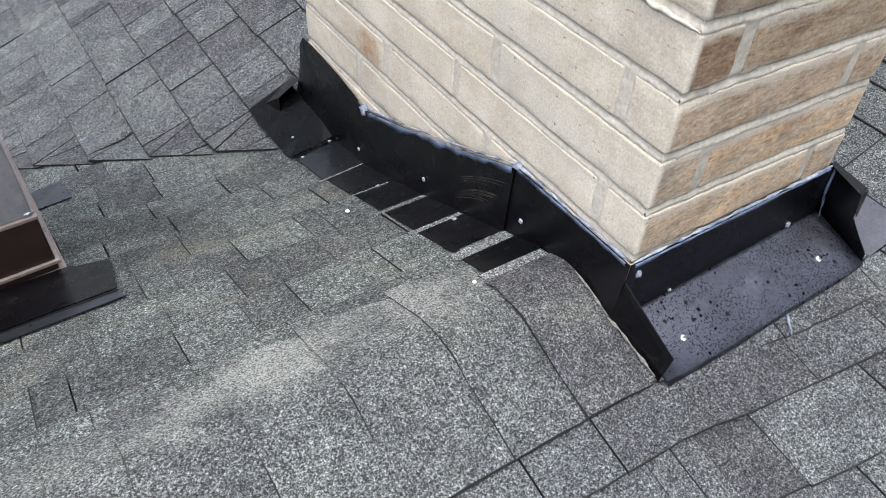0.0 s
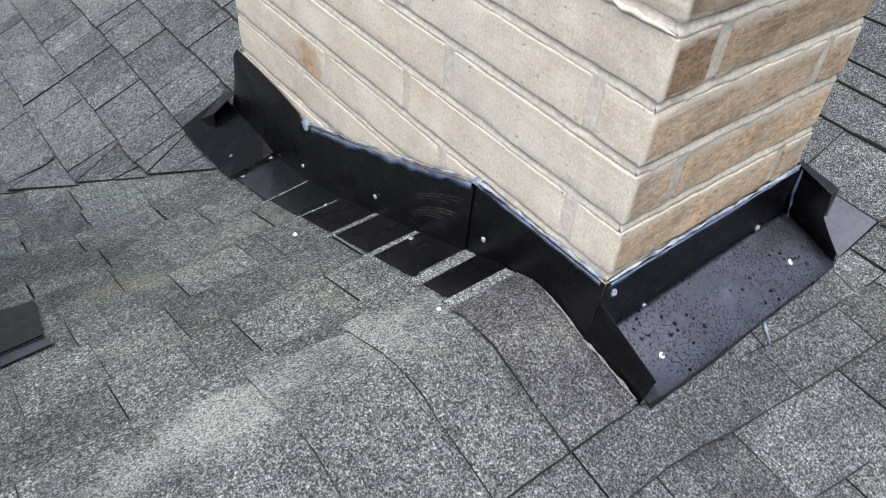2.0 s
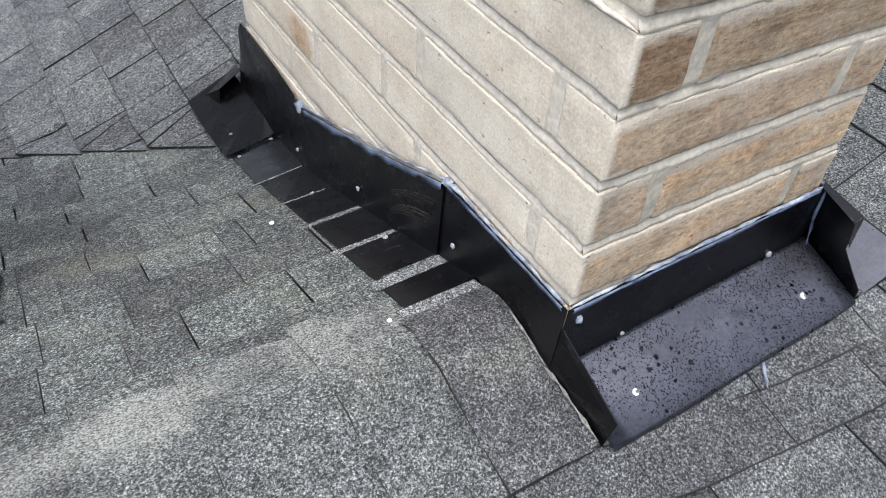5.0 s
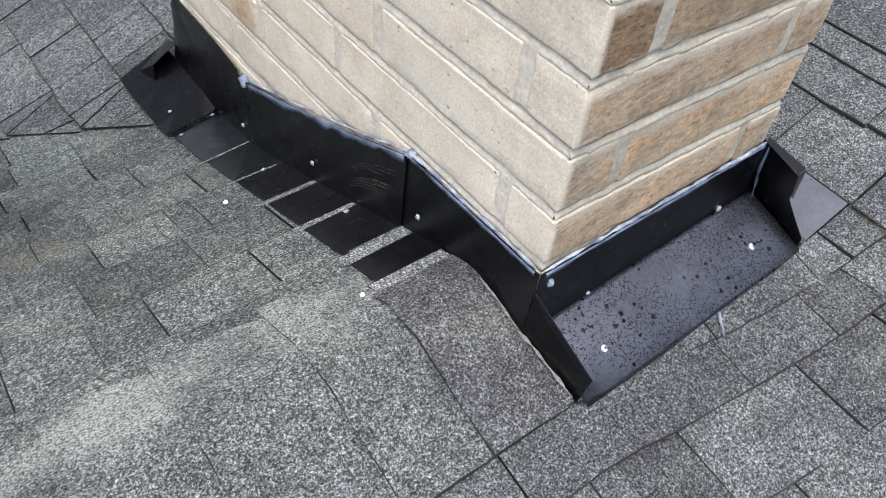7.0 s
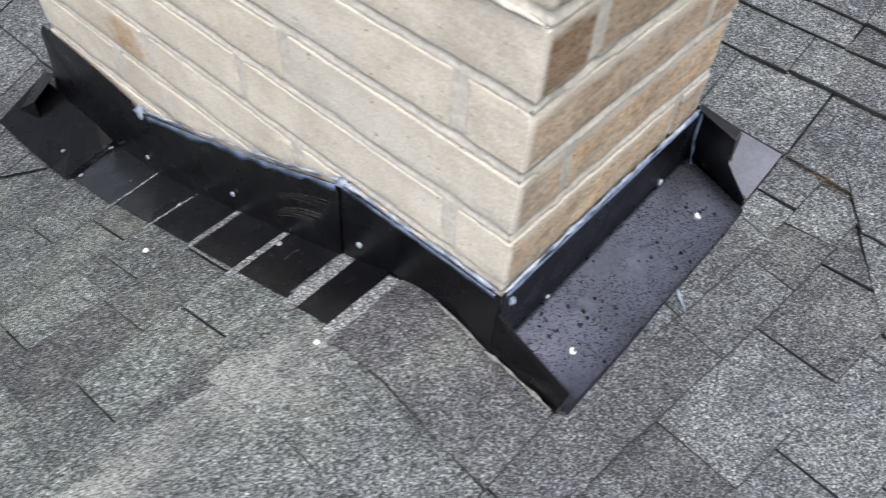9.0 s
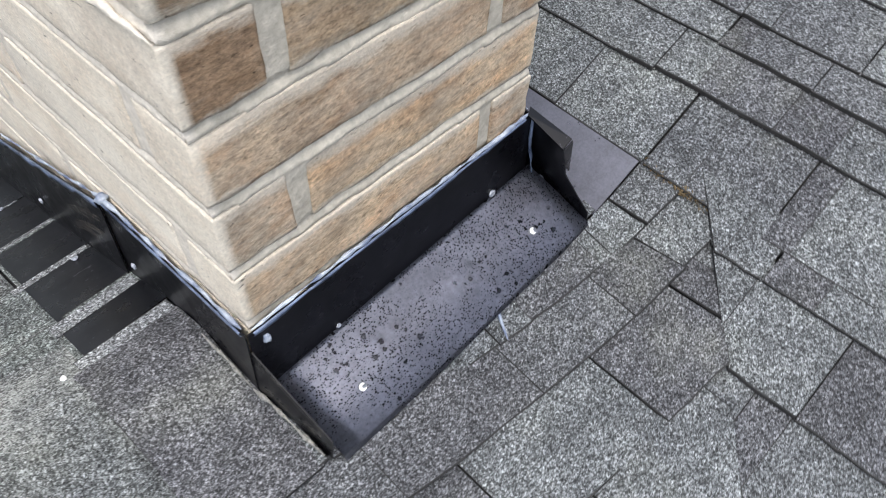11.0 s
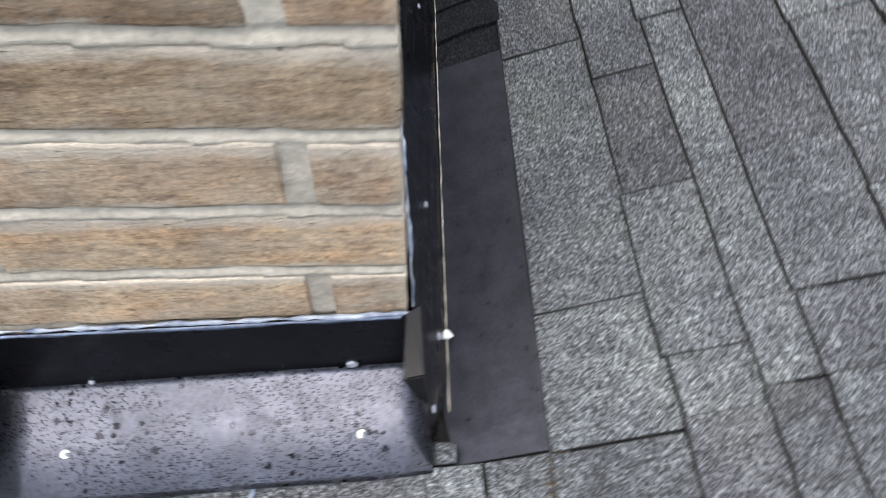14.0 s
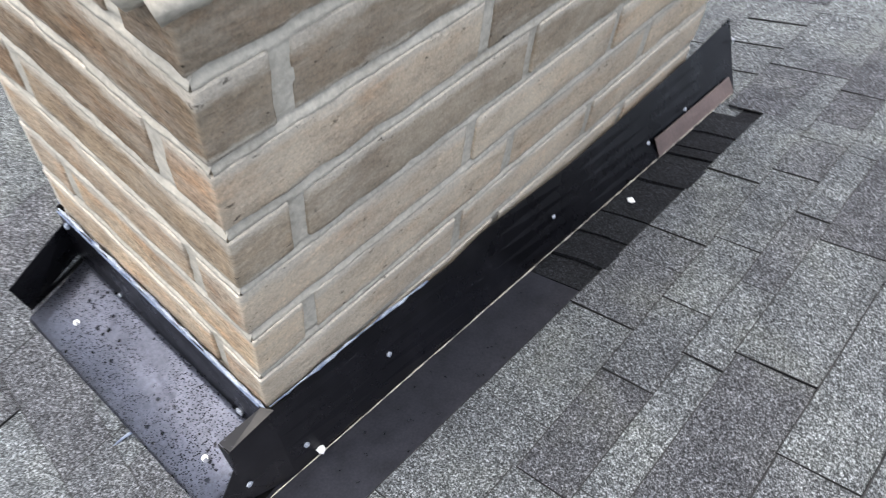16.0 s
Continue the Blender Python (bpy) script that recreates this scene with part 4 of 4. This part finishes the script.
def cap_piece(x_butt, x_head, mat, y_low=-0.105, y_high=0.262, seed=0, thick=0.006, parent=None):
    """A cap shingle bent over the crest; its butt end (towards the chimney side or away) stands proud."""
    rnd = random.Random(seed)
    bm = bmesh.new()
    ys = [y_low, -0.05, 0.0, 0.045, CREST, 0.12, 0.17, y_high] if y_high > 0.2 else [y_low, -0.05, 0.0, 0.045, CREST, 0.105, y_high]
    top, low = [], []
    for x, lift in ((x_butt, 0.013 + thick), ((x_butt + x_head) / 2, 0.012 + thick * 0.6), (x_head, 0.0105)):
        row, under = [], []
        for y in ys:
            yy = y + rnd.uniform(-0.002, 0.002)
            z = min(z_far(x, yy), z_near(x, yy)) - (0.008 if abs(y - CREST) < 0.01 else 0.0)
            up_by = lift * (1 - 0.62 * min(1.0, max(0.0, (yy - CREST) / 0.18)))
            row.append(bm.verts.new((x + rnd.uniform(-0.002, 0.002), yy, z + up_by)))
            under.append(bm.verts.new((x, yy, z + up_by - (0.0045 if yy < CREST else 0.0025))))
        top.append(row)
        low.append(under)
    for i in range(2):
        for j in range(len(ys) - 1):
            bm.faces.new((top[i][j], top[i + 1][j], top[i + 1][j + 1], top[i][j + 1]))
    for grid_a, grid_b in ((top, low),):
        for j in range(len(ys) - 1):
            for i in (0, 2):
                bm.faces.new((grid_a[i][j], grid_a[i][j + 1], grid_b[i][j + 1], grid_b[i][j]))
        for i in range(2):
            for j in (0, len(ys) - 1):
                bm.faces.new((grid_a[i][j], grid_b[i][j], grid_b[i + 1][j], grid_a[i + 1][j]))
    bm.faces.ensure_lookup_table()
    for f in bm.faces[2 * (len(ys) - 1):]:
        f.material_index = 1
    bmesh.ops.recalc_face_normals(bm, faces=bm.faces[:])
    part("ridge_shingle", bm, [mat, ASPHALT], cap if parent is None else parent)


edges = [-0.013, -0.135, -0.257, -0.402, -0.53, -0.665, -0.80, -0.93, -1.06, -1.19, -1.32, -1.45, -1.58, -1.71, -1.84, -1.97, -2.1, -2.23, -2.36, -2.49, -2.62, -2.75, -2.88, -3.01, -3.14, -3.27]
cap_piece(edges[1] - 0.004, edges[0], SHINGLE_PATCH, y_high=0.135, seed=1)
for i in range(1, len(edges) - 1):
    cap_piece(edges[i + 1], edges[i] + 0.01, SHINGLE_CAP, seed=i + 2, thick=0.0035)

# pale strip of shingle between the brown patch and the first soaker, and slips showing between soakers
bm = bmesh.new()
shingle(bm, [(-0.128, 0.105), (-0.014, 0.105), (-0.014, 0.158), (-0.131, 0.161)], z_far, 0.160, 0.105, 1, 0.004, 0.006)
part("shingle", bm, [SHINGLE_PALE, ASPHALT], roof_far)
for ya, yb, xi in ((0.221, 0.244, -0.018), (0.357, 0.369, -0.022), (0.483, 0.491, -0.02), (0.605, 0.609, -0.03), (0.7365, 0.7395, -0.02)):
    bm = bmesh.new()
    ring = [(-0.126, ya - 0.001), (xi, ya), (xi + 0.002, yb), (-0.127, yb + 0.001)]
    prism(bm, [(x, y, z_far(x, y) + 0.0112) for x, y in ring], [(x, y, z_far(x, y) + 0.004) for x, y in ring])
    part("shingle_slip", bm, SHINGLE_PALE, roof_far)

# far gable slope, courses stepping down away from the crest
far_butts = [0.25 + 0.1208 * i for i in range(34)][::-1] + [0.165]
n1 = len(far_butts)
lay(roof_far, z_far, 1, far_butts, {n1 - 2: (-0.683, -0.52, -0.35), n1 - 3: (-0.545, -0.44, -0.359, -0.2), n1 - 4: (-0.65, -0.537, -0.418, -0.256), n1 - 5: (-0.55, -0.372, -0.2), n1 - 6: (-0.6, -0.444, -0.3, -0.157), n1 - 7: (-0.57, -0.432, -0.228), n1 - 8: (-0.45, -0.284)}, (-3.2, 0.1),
    [(0, -1, -0.165), (VL[0], VL[1], VL[2] - 0.004)], lambda x, y: x > -1.15 and y < 1.75, 11, wide=0.9, mat=SHINGLE_LICHEN_LIT)
# near gable slope
near_butts = [-0.302 - 0.1185 * i for i in range(26)][::-1] + [-0.183, -0.106]
n2 = len(near_butts)
lay(roof_near, z_near, 1, near_butts, {n2 - 2: (-0.13, 0.03, 0.235, 0.476), n2 - 3: (-0.05, 0.10, 0.313, 0.452)}, (-3.2, 0.9),
    [(1, 0, 0.583), (VR[0], VR[1], VR[2] + 0.003)], lambda x, y: x > -0.9 and y > -0.75, 12, overlap=0.012, skew=-0.135, lift=0.007)
lay(roof_near, z_near, 1, [-0.106, -0.026], {0: (0.1, 0.24)}, (-0.3, 0.9), [(1, 0, 0.436), (-1, 0, 0.0)], lambda x, y: True, 17, lift=0.003, overlap=0.0, skew=-0.135)
lay(roof_near, z_near, 1, [-0.106, -0.026], {}, (0.1, 1.0), [(1, 0, 0.583), (-1, 0, -0.437), (0, 1, -0.1115), (VR[0], VR[1], VR[2] - 0.003)], lambda x, y: True, 18, lift=0.003, overlap=0.0, skew=-0.135)
lay(roof_near, z_near, 1, [-0.104, 0.0], {0: (-0.3, 0.1, 0.3)}, (-3.2, 0.43), [(1, 0, -0.005)], lambda x, y: x > -0.6, 16)
lay(roof_near, z_near, 1, [-0.106, -0.026], {}, (0.1, 0.9), [(1, 0, 0.470), (-1, 0, -0.44), (0, -1, 0.1085), (0, 1, -0.055)], lambda x, y: True, 19, lift=0.0, overlap=0.0, skew=-0.135)
# main slope uphill of the chimney
up = [0.556, 0.682, 0.757, 0.808, 0.909, 0.999] + [1.11 + 0.118 * i for i in range(17)]
lay(roof_main, z_main, 0, up, {0: (-0.115, 0.04, 0.24, 0.445, 0.655, 0.84), 1: (-0.04, 0.169, 0.359, 0.52), 2: (-0.09, 0.188, 0.439, 0.604, 0.788), 3: (-0.09, 0.0, 0.18, 0.475, 0.742, 1.047), 4: (0.1, 0.357, 0.6)}, (-3.2, 4.8), [(-1.0, 0.033, -0.565)], lambda x, y: x < 1.25 and -0.7 < y < 1.6, 13, lift=0.004)
# the same slope below the right valley, and behind the chimney
low_up = [0.514 - 0.1105 * i for i in range(30)][::-1] + [0.567]
lay(roof_main, lambda x, y: z_main(x, y) + 0.006, 0, low_up, {}, (-3.2, 0.3), [(-VR[0], -VR[1], -VR[2])], lambda x, y: y > -0.75, 14)
back = [0.015 - 0.1295 * i for i in range(-6, 25)][::-1]
CUT = 0.853


def valley_tail(xb):
    """The slanting end cut of a course where it reaches the valley."""
    return (-0.047, 0.125, -0.047 * xb + 0.125 * (CUT - xb))


lay(roof_main, lambda x, y: max(z_main(x), z_far(x, y) + 0.005), 0, back, {}, (0.7, 4.8), [(-1.0, -1.0, -CUT), (1.0, -0.033, 0.600)], lambda x, y: x > -0.75 and y < 2.0, 15, skip=lambda x, y: y < 1.06 and x > 0, lift=0.009, wide=1.5, split=valley_tail, mat=SHINGLE_COARSE)
# wet black-stained shingle ends beside the sidewall metal
cuts = [0.472, 0.527, 0.572, 0.598, 0.66, 0.767, 0.828, 0.862, 0.89, 0.94, 1.0, 1.075]
for i, (a, b) in enumerate(zip(cuts, cuts[1:])):
    bm = bmesh.new()
    slant = 0.004 * math.sin(i * 2.3)
    ring = [(0.490, a + 0.002), (0.54, a + 0.0025 + slant), (0.569 + 0.033 * a, a + 0.0015), (0.569 + 0.033 * b, b - 0.0015), (0.535, b - 0.002 + 0.004 * math.sin((i + 1) * 2.3)), (0.490, b - 0.002)]
    prism(bm, [(x, y, z_main(x) + 0.0045 + 0.003 * (i % 2) + 0.002 * math.sin(i * 1.7)) for x, y in ring], [(x, y, z_main(x) + 0.001) for x, y in ring])
    part("wet_shingle", bm, SHINGLE_WET, roof_main)
